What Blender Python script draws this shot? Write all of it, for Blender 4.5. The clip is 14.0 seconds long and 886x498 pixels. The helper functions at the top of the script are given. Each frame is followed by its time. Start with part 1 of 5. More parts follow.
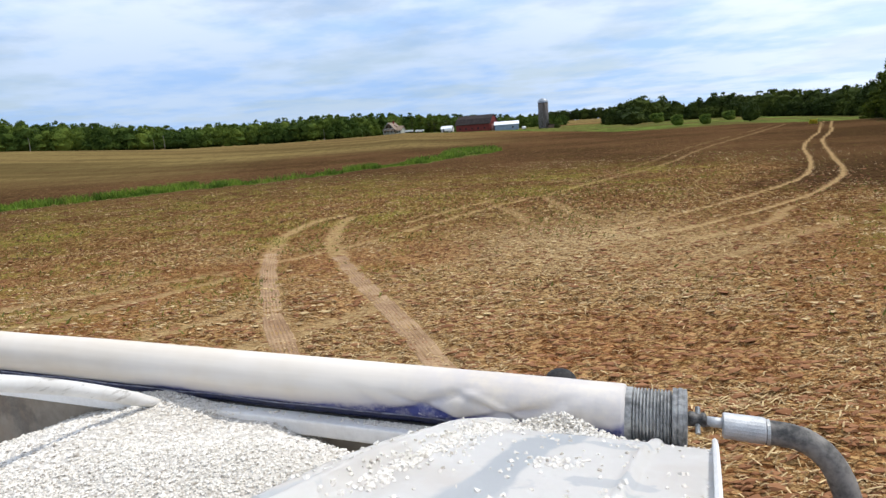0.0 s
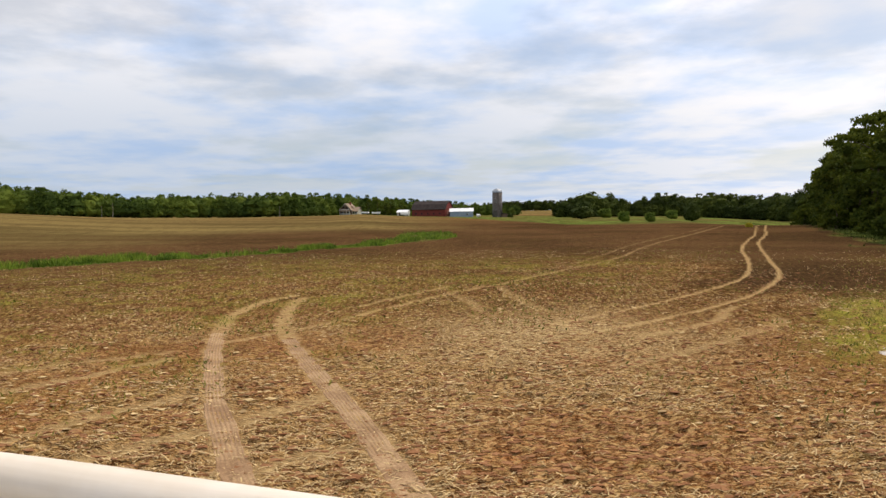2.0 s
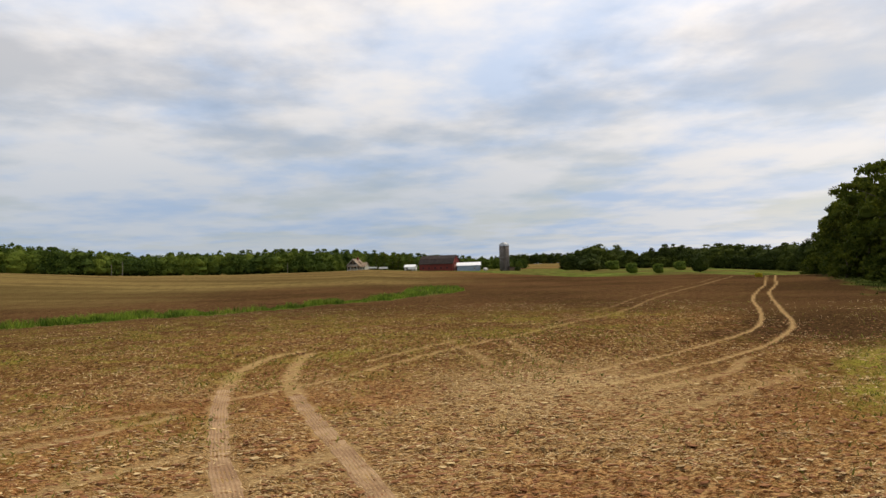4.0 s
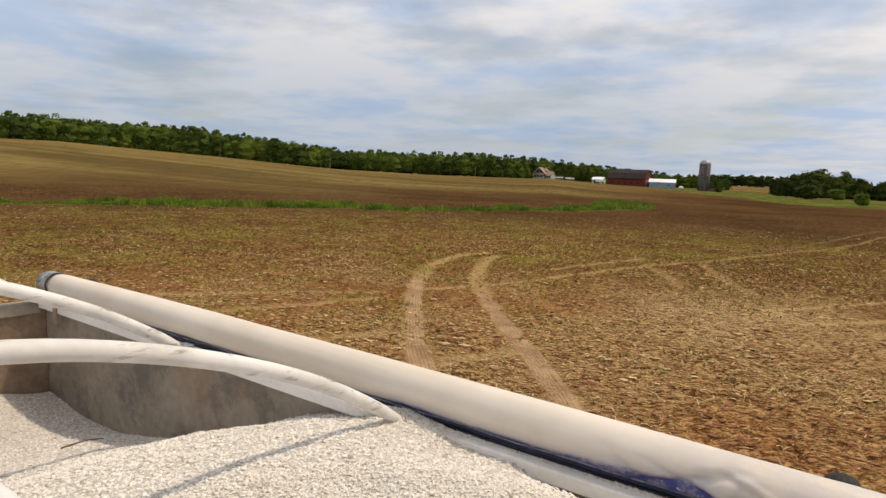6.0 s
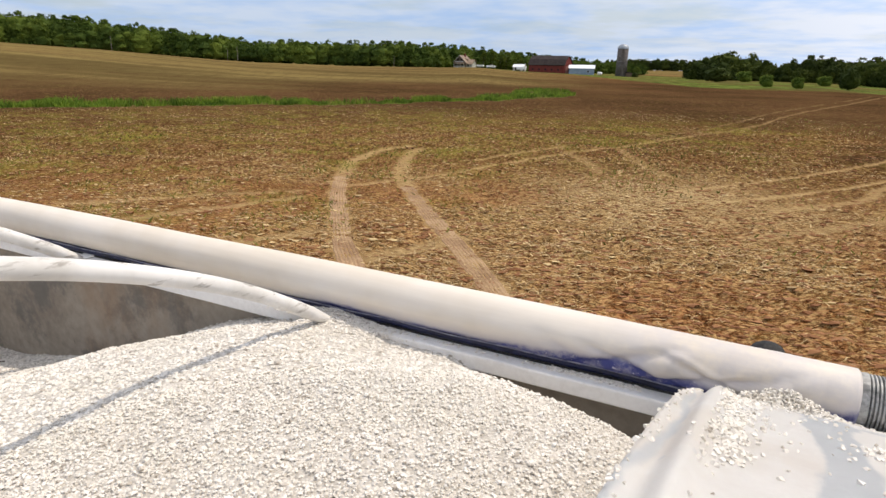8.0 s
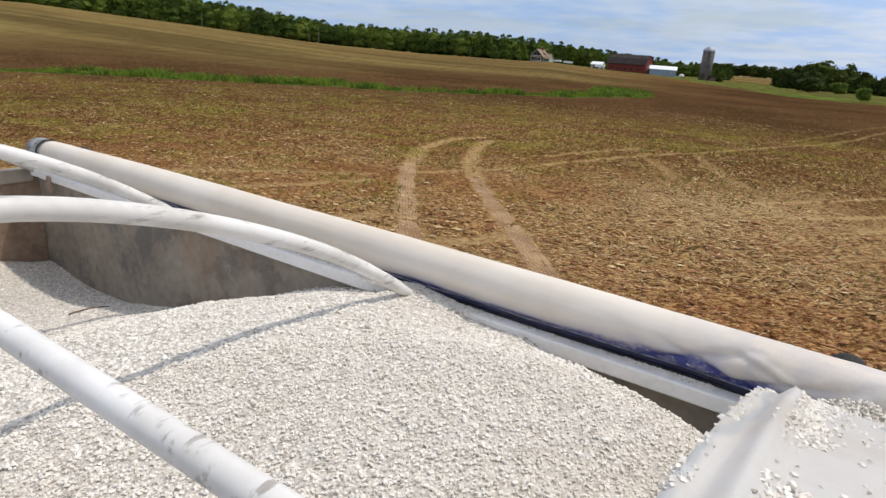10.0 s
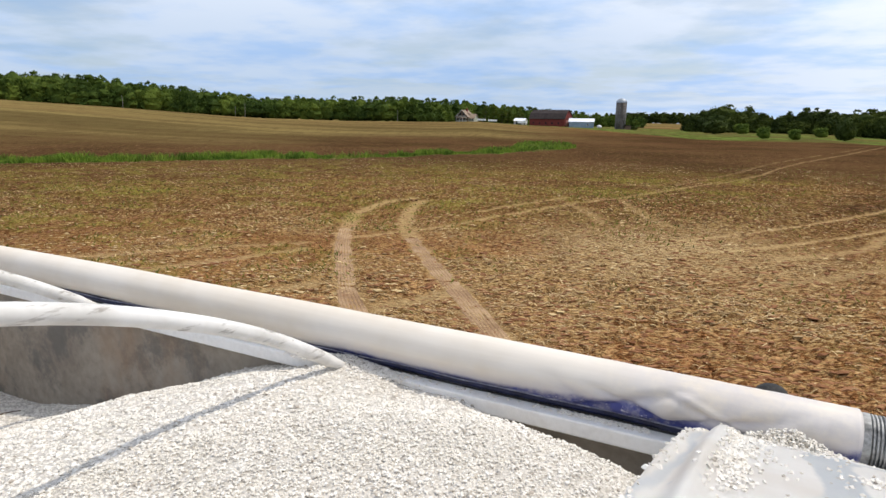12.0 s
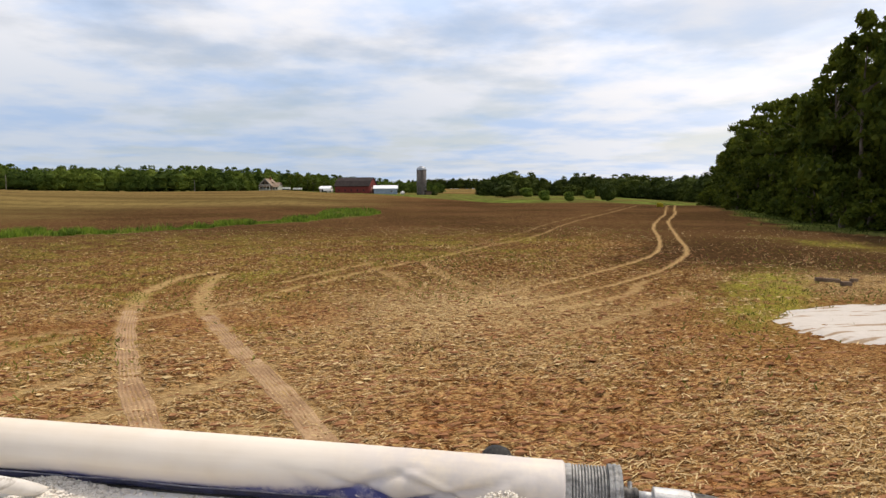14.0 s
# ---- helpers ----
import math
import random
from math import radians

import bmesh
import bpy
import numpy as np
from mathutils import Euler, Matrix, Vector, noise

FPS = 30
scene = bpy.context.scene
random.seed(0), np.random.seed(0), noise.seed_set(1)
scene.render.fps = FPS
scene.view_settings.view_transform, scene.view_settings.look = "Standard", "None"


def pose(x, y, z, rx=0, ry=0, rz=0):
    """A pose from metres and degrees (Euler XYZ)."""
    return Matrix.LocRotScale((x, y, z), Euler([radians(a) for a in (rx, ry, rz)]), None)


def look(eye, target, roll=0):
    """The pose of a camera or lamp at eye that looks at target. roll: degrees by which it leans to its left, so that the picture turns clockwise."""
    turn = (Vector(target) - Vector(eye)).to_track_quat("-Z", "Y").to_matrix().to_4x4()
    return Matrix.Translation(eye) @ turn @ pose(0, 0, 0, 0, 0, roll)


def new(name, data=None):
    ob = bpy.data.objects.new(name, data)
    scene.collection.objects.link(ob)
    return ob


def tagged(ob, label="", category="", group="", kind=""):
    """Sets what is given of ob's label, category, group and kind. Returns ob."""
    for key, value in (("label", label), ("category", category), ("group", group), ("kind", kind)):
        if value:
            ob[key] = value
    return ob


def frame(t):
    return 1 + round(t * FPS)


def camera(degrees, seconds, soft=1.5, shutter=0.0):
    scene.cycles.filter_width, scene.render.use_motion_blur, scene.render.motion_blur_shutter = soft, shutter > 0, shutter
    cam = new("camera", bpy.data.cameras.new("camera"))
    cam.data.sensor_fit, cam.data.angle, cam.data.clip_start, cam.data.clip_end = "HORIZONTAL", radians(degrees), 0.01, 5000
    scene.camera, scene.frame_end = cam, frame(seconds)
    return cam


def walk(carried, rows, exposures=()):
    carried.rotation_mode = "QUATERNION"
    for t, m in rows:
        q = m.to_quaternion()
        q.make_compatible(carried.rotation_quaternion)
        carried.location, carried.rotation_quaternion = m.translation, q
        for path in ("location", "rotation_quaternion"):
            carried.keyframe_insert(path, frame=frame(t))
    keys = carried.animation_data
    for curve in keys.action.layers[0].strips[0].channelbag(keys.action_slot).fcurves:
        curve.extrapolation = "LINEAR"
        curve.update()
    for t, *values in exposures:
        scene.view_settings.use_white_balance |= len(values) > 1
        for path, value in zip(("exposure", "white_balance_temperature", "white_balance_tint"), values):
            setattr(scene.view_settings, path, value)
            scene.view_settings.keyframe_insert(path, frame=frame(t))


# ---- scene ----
cam = camera(72.0, 14.0)
# seconds, eye, a point 2 m ahead, roll
PATH = [
    (0, (0.99, 0.57, 3.682), (0.91, 2.531, 3.298), -4.3),
    (0.5, (0.934, 0.535, 3.784), (1.021, 2.503, 3.434), -2.9),
    (1, (0.931, 0.559, 3.818), (1.123, 2.528, 3.521), -0.7),
    (1.5, (0.907, 0.623, 3.835), (1.037, 2.611, 3.662), -1.0),
    (2, (0.882, 0.599, 3.812), (0.971, 2.593, 3.69), -1.1),
    (2.2, (0.916, 0.65, 3.805), (1.029, 2.642, 3.663), -1.3),
    (4.3, (0.846, 0.618, 3.748), (0.889, 2.616, 3.817), -2.1),
    (4.5, (0.796, 0.56, 3.769), (0.766, 2.558, 3.839), -1.5),
    (5, (0.73, 0.589, 3.738), (0.485, 2.574, 3.751), 0.4),
    (5.5, (0.649, 0.534, 3.723), (0.232, 2.487, 3.615), 3.5),
    (6, (0.632, 0.492, 3.719), (0.118, 2.409, 3.474), 2.3),
    (6.5, (0.661, 0.536, 3.719), (0.277, 2.483, 3.468), 2.2),
    (7, (0.668, 0.585, 3.723), (0.469, 2.542, 3.357), 1.5),
    (7.5, (0.658, 0.615, 3.699), (0.485, 2.543, 3.197), 0.8),
    (8, (0.602, 0.615, 3.679), (0.349, 2.514, 3.104), 1.1),
    (8.2, (0.608, 0.606, 3.671), (0.306, 2.481, 3.043), 0.7),
    (10.3, (0.545, 0.515, 3.676), (0.091, 2.371, 3.085), 4.3),
    (10.5, (0.549, 0.537, 3.671), (0.102, 2.406, 3.118), 3.7),
    (11, (0.569, 0.543, 3.678), (0.157, 2.435, 3.177), 2.6),
    (11.5, (0.587, 0.536, 3.67), (0.265, 2.438, 3.142), 0.2),
    (12, (0.589, 0.537, 3.689), (0.317, 2.475, 3.276), 0.7),
    (12.5, (0.595, 0.541, 3.691), (0.272, 2.503, 3.476), -0.6),
    (13, (0.658, 0.576, 3.684), (0.531, 2.557, 3.436), -1.4),
    (13.5, (0.687, 0.592, 3.711), (0.659, 2.583, 3.525), -2.1),
    (14, (0.813, 0.563, 3.728), (1.148, 2.524, 3.53), -0.3),
]
walk(cam, [(t, look(e, g, r)) for t, e, g, r in PATH],
     exposures=[(0, 0.0, 6150, 9), (0.7, 0.06, 6450, 11), (2.2, -0.15, 7350, 13), (4.3, -0.38, 7700, 12), (5, -0.46, 7950, 13), (5.5, -0.44, 7900, 13), (6.5, -0.16, 7250, 13),
                (7.5, 0.02, 6850, 13), (8.2, -0.10, 6850, 12), (10.3, -0.26, 6450, 11), (11.5, -0.22, 6400, 10), (12.3, 0.0, 6600, 10), (13.2, -0.02, 7200, 12), (14, -0.11, 7300, 13)])

# ---- light ----
SUN_AZ, SUN_EL = radians(65), radians(63)
SUN_DIR = Vector((math.sin(SUN_AZ) * math.cos(SUN_EL), math.cos(SUN_AZ) * math.cos(SUN_EL), math.sin(SUN_EL)))
sun = new("sun", bpy.data.lights.new("sun", "SUN"))
sun.data.energy, sun.data.angle, sun.data.color = 3.0, radians(1.8), (1.0, 0.93, 0.82)
sun.matrix_world = look(SUN_DIR * 200, (0, 0, 0))

world = bpy.data.worlds.new("sky")
scene.world = world
world.use_nodes = True


class Nodes:
    """A short hand for building node trees."""

    def __init__(self, tree):
        self.tree = tree
        tree.nodes.clear()

    def add(self, kind, **inputs):
        n = self.tree.nodes.new(kind)
        for key, value in inputs.items():
            self.put(n, key.replace("_", " "), value)
        return n

    def put(self, n, key, value):
        socket = n.inputs[int(key)] if key.isdigit() else n.inputs[key]
        if isinstance(value, bpy.types.NodeSocket):
            self.tree.links.new(value, socket)
        else:
            socket.default_value = value

    def math(self, op, a, b=0.0, clamp=False):
        n = self.tree.nodes.new("ShaderNodeMath")
        n.operation, n.use_clamp = op, clamp
        self.put(n, "0", a)
        self.put(n, "1", b)
        return n.outputs[0]

    def mix(self, f, a, b):
        n = self.tree.nodes.new("ShaderNodeMix")
        n.data_type = "RGBA"
        for i, value in ((0, f), (6, a), (7, b)):
            if isinstance(value, tuple) and len(value) == 3:
                value = (*value, 1)
            self.put(n, str(i), value)
        return n.outputs[2]

    def noise(self, vector, scale, detail=4.0, rough=0.55):
        n = self.add("ShaderNodeTexNoise", Scale=scale, Detail=detail, Roughness=rough)
        if vector is not None:
            self.put(n, "Vector", vector)
        return n.outputs["Fac"]

    def ramp(self, f, lo, hi):
        n = self.add("ShaderNodeMapRange")
        n.interpolation_type = "SMOOTHSTEP"
        for key, value in (("Value", f), ("From Min", lo), ("From Max", hi)):
            self.put(n, key, value)
        return n.outputs["Result"]


w = Nodes(world.node_tree)
way = w.add("ShaderNodeTexCoord").outputs["Generated"]
xyz = w.add("ShaderNodeSeparateXYZ")
w.put(xyz, "Vector", way)
height = w.math("MAXIMUM", xyz.outputs["Z"], 0.0)
up = w.math("ADD", height, 0.105)
flat = w.add("ShaderNodeCombineXYZ")
w.put(flat, "X", w.math("DIVIDE", xyz.outputs["X"], up))
w.put(flat, "Y", w.math("DIVIDE", xyz.outputs["Y"], up))
big = w.noise(flat.outputs[0], 0.70, 7.0, 0.55)
shifted = w.add("ShaderNodeMapping", Vector=flat.outputs[0], Location=(5.2, 1.3, 0.0))
shade = w.math("ADD", w.math("MULTIPLY", w.noise(shifted.outputs[0], 0.95, 5.0, 0.5), 0.62), w.math("MULTIPLY", w.noise(shifted.outputs[0], 2.5, 6.0, 0.55), 0.38))
sky = w.add("ShaderNodeTexSky")
sky.sky_type, sky.sun_disc, sky.sun_elevation, sky.sun_rotation = "NISHITA", False, SUN_EL, SUN_AZ
clear = w.add("ShaderNodeBackground", Color=sky.outputs[0], Strength=0.11)
# thin cloud: paler and brighter overhead and towards the sun, bluish and dimmer at the horizon
rise = w.ramp(height, 0.02, 0.42)
toward = w.math("ADD", w.math("MULTIPLY", xyz.outputs["X"], math.sin(SUN_AZ)), w.math("MULTIPLY", xyz.outputs["Y"], math.cos(SUN_AZ)))
glow = w.math("ADD", w.math("MULTIPLY", rise, 0.72), w.math("MULTIPLY", w.ramp(toward, 0.35, 1.05), 0.45))
lit = w.mix(glow, (0.56, 0.69, 0.88), (1.42, 1.42, 1.47))
dim = w.mix(glow, (0.40, 0.585, 0.89), (0.85, 1.07, 1.48))
cloud_colour = w.mix(w.ramp(shade, 0.36, 0.585), dim, lit)
cloud_colour = w.mix(w.math("MULTIPLY", w.ramp(toward, 0.70, 1.05), 0.6), cloud_colour, (1.16, 1.22, 1.32))  # thin bright cloud before the sun
cloud = w.add("ShaderNodeBackground", Color=cloud_colour)
w.put(cloud, "Strength", w.math("SUBTRACT", 1.0, w.math("MULTIPLY", w.ramp(height, 0.45, 0.9), 0.33)))  # upper sky, out of view, dimmed to deepen the shadows
cover = w.add("ShaderNodeMixShader")
haze = w.ramp(height, 0.16, 0.0)
w.put(cover, "0", w.math("MAXIMUM", haze, w.math("ADD", 0.55, w.math("MULTIPLY", w.ramp(big, 0.38, 0.54), 0.45))))
w.put(cover, "1", clear.outputs[0])
w.put(cover, "2", cloud.outputs[0])
out = w.add("ShaderNodeOutputWorld")
w.put(out, "Surface", cover.outputs[0])


# ---- materials ----
def surface(name, build, rough=0.7, metal=0.0, bump=None, gloss=0.3):
    """A material; build(n, p) returns a colour, or (colour, height), from the node helper and the object's coordinates."""
    m = bpy.data.materials.new(name)
    m.use_nodes = True
    n = Nodes(m.node_tree)
    p = n.add("ShaderNodeTexCoord").outputs["Object"]
    got = build(n, p)
    colour, height = got if isinstance(got, tuple) and len(got) == 2 else (got, None)
    b = n.add("ShaderNodeBsdfPrincipled", Roughness=rough, Metallic=metal)
    n.put(b, "Base Color", colour if not isinstance(colour, tuple) else (*colour, 1))
    b.inputs["Specular IOR Level"].default_value = gloss
    if height is not None:
        k = n.add("ShaderNodeBump", Strength=bump[0], Distance=bump[1], Height=height)
        n.put(b, "Normal", k.outputs[0])
    o = n.add("ShaderNodeOutputMaterial")
    n.put(o, "Surface", b.outputs[0])
    return m


def mottled(name, a, b, scale, rough=0.7, metal=0.0, fine=None, bump=(0.3, 0.004)):
    def build(n, p):
        big, small = n.noise(p, scale), n.noise(p, fine or scale * 9, 5.0, 0.65)
        f = n.ramp(n.math("ADD", n.math("MULTIPLY", big, 0.6), n.math("MULTIPLY", small, 0.4)), 0.36, 0.64)
        return n.mix(f, a, b), small
    return surface(name, build, rough, metal, bump)


def island(n, a, b):
    g = n.add("ShaderNodeNewGeometry")
    return n.mix(g.outputs["Random Per Island"], a, b)


def attribute(n, name):
    a = n.add("ShaderNodeAttribute")
    a.attribute_name = name
    return a.outputs["Fac"]


def field_colours(n, p):
    patch = n.noise(p, 0.11, 4.0, 0.6)
    mid = n.noise(p, 0.9, 5.0, 0.65)
    squash = n.add("ShaderNodeMapping", Vector=p, Scale=(3.2, 9.0, 6.0), Rotation=(0, 0, 0.12))
    chips = n.noise(squash.outputs[0], 1.0, 6.0, 0.7)
    red = n.mix(n.ramp(mid, 0.35, 0.65), (0.255, 0.096, 0.034), (0.465, 0.196, 0.076))
    tan = n.mix(n.ramp(mid, 0.35, 0.65), (0.245, 0.110, 0.040), (0.400, 0.205, 0.077))
    soil = n.mix(n.ramp(attribute(n, "straw"), -0.1, 0.85), red, tan)
    there = attribute(n, "lumpy")
    brown = n.mix(n.ramp(mid, 0.35, 0.65), (0.080, 0.042, 0.017), (0.170, 0.093, 0.037))
    soil = n.mix(n.math("MULTIPLY", there, 0.85), soil, brown)
    slabs = n.math("ABSOLUTE", n.math("SUBTRACT", n.noise(n.add("ShaderNodeMapping", Vector=p, Scale=(1.7, 4.6, 3.0), Location=(4, 8, 0)).outputs[0], 1.0, 3.0, 0.6), 0.5))
    soil = n.mix(n.ramp(n.noise(p, 0.035, 3.0), 0.42, 0.6), soil, n.mix(0.6, soil, (0.090, 0.048, 0.018)))
    # damp soil, darkened further to stand for cloud and tree shade
    damp_shade = n.mix(n.ramp(n.noise(p, 0.05, 4.0, 0.6), 0.35, 0.65), (0.038, 0.020, 0.011), (0.092, 0.049, 0.024))
    soil = n.mix(attribute(n, "damp_shade"), soil, damp_shade)
    # dry crusted slabs, pale on top; dark cracks between, their shade painted in
    crust = n.math("ABSOLUTE", n.math("SUBTRACT", n.noise(n.add("ShaderNodeMapping", Vector=p, Scale=(3.1, 7.6, 5.0), Location=(2, 6, 0), Rotation=(0, 0, 0.08)).outputs[0], 1.0, 3.0, 0.6), 0.5))
    here = n.math("MULTIPLY", n.math("SUBTRACT", 1.0, there), n.math("SUBTRACT", 1.0, attribute(n, "damp_shade"), True))
    pale = n.mix(n.ramp(patch, 0.35, 0.65), (0.46, 0.242, 0.106), (0.61, 0.375, 0.180))
    soil = n.mix(n.math("MULTIPLY", n.math("MULTIPLY", n.ramp(crust, 0.025, 0.085), here), n.ramp(n.noise(p, 0.5, 4.0, 0.6), 0.30, 0.62)), soil, n.mix(0.30, pale, soil))
    straw = n.mix(mid, (0.42, 0.268, 0.108), (0.65, 0.455, 0.200))
    amount = n.math("ADD", n.math("MULTIPLY", n.math("SUBTRACT", patch, 0.5), 0.36), n.math("MULTIPLY", attribute(n, "straw"), 0.26))
    f = n.ramp(n.math("ADD", chips, amount), 0.50, 0.70)
    colour = n.mix(n.math("MULTIPLY", f, n.math("SUBTRACT", 0.54, n.math("MULTIPLY", there, 0.36))), soil, straw)
    # cracks and gaps between crumbs, their shade put into the colour
    crack_shade = n.ramp(n.noise(n.add("ShaderNodeMapping", Vector=p, Scale=(4.0, 8.0, 6.0), Location=(3, 7, 0)).outputs[0], 1.0, 5.0, 0.7), 0.47, 0.37)
    crack_shade = n.math("MAXIMUM", n.math("MULTIPLY", crack_shade, 0.8), n.math("MULTIPLY", n.ramp(slabs, 0.034, 0.004), n.math("SUBTRACT", 0.95, n.math("MULTIPLY", attribute(n, "damp_shade"), 0.6))))
    crack_shade = n.math("MAXIMUM", crack_shade, n.math("MULTIPLY", n.ramp(crust, 0.024, 0.003), n.math("MULTIPLY", here, 0.85)))
    colour = n.mix(n.math("MULTIPLY", crack_shade, 0.80), colour, (0.100, 0.034, 0.011))
    fine = n.noise(n.add("ShaderNodeMapping", Vector=p, Scale=(8.5, 21.0, 14.0), Location=(1, 4, 0)).outputs[0], 1.0, 3.0, 0.7)
    colour = n.mix(n.math("MULTIPLY", n.ramp(fine, 0.54, 0.62), n.math("MULTIPLY", n.math("SUBTRACT", 0.6, n.math("MULTIPLY", there, 0.30)), n.math("SUBTRACT", 1.0, n.math("MULTIPLY", attribute(n, "damp_shade"), 0.7)))), colour, n.mix(mid, (0.42, 0.268, 0.108), (0.66, 0.468, 0.212)))
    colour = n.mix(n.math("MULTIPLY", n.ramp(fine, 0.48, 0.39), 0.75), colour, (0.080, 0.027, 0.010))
    lumps = n.noise(n.add("ShaderNodeMapping", Vector=p, Scale=(2.3, 0.85, 2.0), Location=(9, 2, 0)).outputs[0], 1.0, 4.0, 0.7)
    colour = n.mix(n.math("MULTIPLY", n.ramp(lumps, 0.53, 0.62), n.math("MULTIPLY", there, 0.40)), colour, (0.33, 0.225, 0.085))
    # clod shadows painted as dark patches among the lumps
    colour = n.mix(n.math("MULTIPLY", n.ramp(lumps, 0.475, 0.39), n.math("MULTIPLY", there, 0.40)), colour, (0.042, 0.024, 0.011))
    specks = n.noise(n.add("ShaderNodeMapping", Vector=p, Scale=(7.0, 2.6, 4.0), Location=(5, 3, 0), Rotation=(0, 0, 0.10)).outputs[0], 1.0, 3.0, 0.75)
    near_too = n.math("MULTIPLY", n.math("ADD", 0.12, n.math("MULTIPLY", there, 0.78)), n.math("SUBTRACT", 1.0, n.math("MULTIPLY", attribute(n, "damp_shade"), 0.65)))
    colour = n.mix(n.math("MULTIPLY", n.ramp(specks, 0.555, 0.60), n.math("MULTIPLY", near_too, 0.68)), colour, n.mix(mid, (0.33, 0.215, 0.080), (0.50, 0.350, 0.145)))
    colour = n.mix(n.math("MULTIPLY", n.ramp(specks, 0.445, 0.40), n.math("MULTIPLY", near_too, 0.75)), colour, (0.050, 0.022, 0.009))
    colour = n.mix(n.math("MULTIPLY", attribute(n, "damp_shade"), 0.55), colour, n.mix(n.ramp(specks, 0.4, 0.6), damp_shade, n.mix(0.35, damp_shade, (0.20, 0.118, 0.050))))
    weed = n.math("MULTIPLY", n.ramp(n.noise(p, 0.22, 4.0, 0.7), 0.44, 0.68), n.ramp(n.noise(p, 3.0, 4.0, 0.7), 0.5, 0.62))
    colour = n.mix(n.math("MULTIPLY", weed, 0.45), colour, (0.140, 0.122, 0.025))
    bands = n.noise(n.add("ShaderNodeMapping", Vector=p, Scale=(0.006, 0.045, 0.05), Rotation=(0, 0, 0.2)).outputs[0], 1.0, 5.0, 0.6)
    stubble = n.mix(n.ramp(bands, 0.38, 0.62), (0.122, 0.090, 0.034), (0.265, 0.200, 0.074))
    tufts = n.noise(n.add("ShaderNodeMapping", Vector=p, Scale=(0.9, 0.16, 0.5)).outputs[0], 1.0, 4.0, 0.7)
    stubble = n.mix(n.math("MULTIPLY", n.ramp(tufts, 0.50, 0.40), 0.45), stubble, (0.070, 0.045, 0.020))
    colour = n.mix(attribute(n, "stubble"), colour, stubble)
    colour = n.mix(attribute(n, "track"), colour, n.mix(n.ramp(n.noise(p, 5.0, 4.0, 0.65), 0.3, 0.7), (0.33, 0.208, 0.094), (0.50, 0.345, 0.165)))
    dusty = n.math("MULTIPLY", attribute(n, "dust"), n.ramp(chips, 0.32, 0.58))
    colour = n.mix(n.math("MULTIPLY", dusty, n.ramp(fine, 0.36, 0.56)), colour, (0.55, 0.405, 0.205))
    green = n.mix(n.ramp(n.noise(n.add("ShaderNodeMapping", Vector=p, Scale=(0.35, 0.07, 0.2)).outputs[0], 1.0, 5.0, 0.7), 0.36, 0.62), (0.040, 0.066, 0.014), (0.150, 0.190, 0.042))
    green = n.mix(n.math("MULTIPLY", n.ramp(n.noise(n.add("ShaderNodeMapping", Vector=p, Scale=(0.05, 0.02, 0.05)).outputs[0], 1.0, 5.0, 0.65), 0.45, 0.62), 0.7), green, (0.105, 0.088, 0.034))
    colour = n.mix(attribute(n, "grass"), colour, green)
    yellow = n.mix(mid, (0.190, 0.180, 0.030), (0.33, 0.300, 0.055))
    colour = n.mix(n.math("MULTIPLY", attribute(n, "moss"), n.math("ADD", 0.42, n.math("MULTIPLY", n.ramp(specks, 0.47, 0.56), 0.58))), colour, yellow)
    return colour, n.math("ADD", n.math("ADD", n.math("MULTIPLY", chips, 0.5), n.math("ADD", n.math("MULTIPLY", n.math("MINIMUM", slabs, 0.09), 3.0), n.math("MULTIPLY", n.math("MULTIPLY", n.math("MINIMUM", crust, 0.08), here), 4.0))), n.math("MULTIPLY", n.noise(p, 16.0, 4.0, 0.7), 0.3))


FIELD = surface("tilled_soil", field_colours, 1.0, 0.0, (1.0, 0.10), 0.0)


def tarp_colours(n, p):
    worn = n.noise(p, 9.0, 6.0, 0.7)
    level = n.math("ADD", attribute(n, "bare"), n.math("MULTIPLY", n.math("SUBTRACT", worn, 0.5), 0.45))
    bare = n.math("MULTIPLY", n.ramp(level, -0.12, 0.22), n.math("SUBTRACT", 1.0, n.math("MULTIPLY", n.ramp(n.noise(p, 26.0, 5.0, 0.7), 0.45, 0.66), 0.45)))
    thin = n.ramp(n.math("ADD", level, n.math("MULTIPLY", attribute(n, "crease"), 0.6)), -0.62, 0.10)
    thin = n.math("MAXIMUM", thin, n.math("MULTIPLY", attribute(n, "rubbed"), n.ramp(n.noise(p, 13.0, 6.0, 0.65), 0.30, 0.62)))
    streak = n.noise(n.add("ShaderNodeMapping", Vector=p, Scale=(1.2, 30.0, 30.0)).outputs[0], 1.0, 5.0, 0.6)
    wash = n.ramp(n.noise(p, 2.2, 4.0, 0.6), 0.35, 0.65)
    dust = n.mix(streak, n.mix(wash, (0.59, 0.515, 0.42), (0.65, 0.585, 0.505)), n.mix(wash, (0.76, 0.69, 0.595), (0.82, 0.765, 0.69)))
    fleck = n.ramp(n.noise(p, 120.0, 2.0), 0.66, 0.72)
    blue = n.mix(worn, (0.022, 0.028, 0.14), (0.085, 0.10, 0.31))
    blue = n.mix(fleck, blue, (0.55, 0.55, 0.62))
    dust = n.mix(n.math("MULTIPLY", thin, 0.8), dust, n.mix(worn, (0.40, 0.39, 0.44), (0.55, 0.53, 0.56)))
    return n.mix(bare, dust, blue), n.math("ADD", worn, streak)


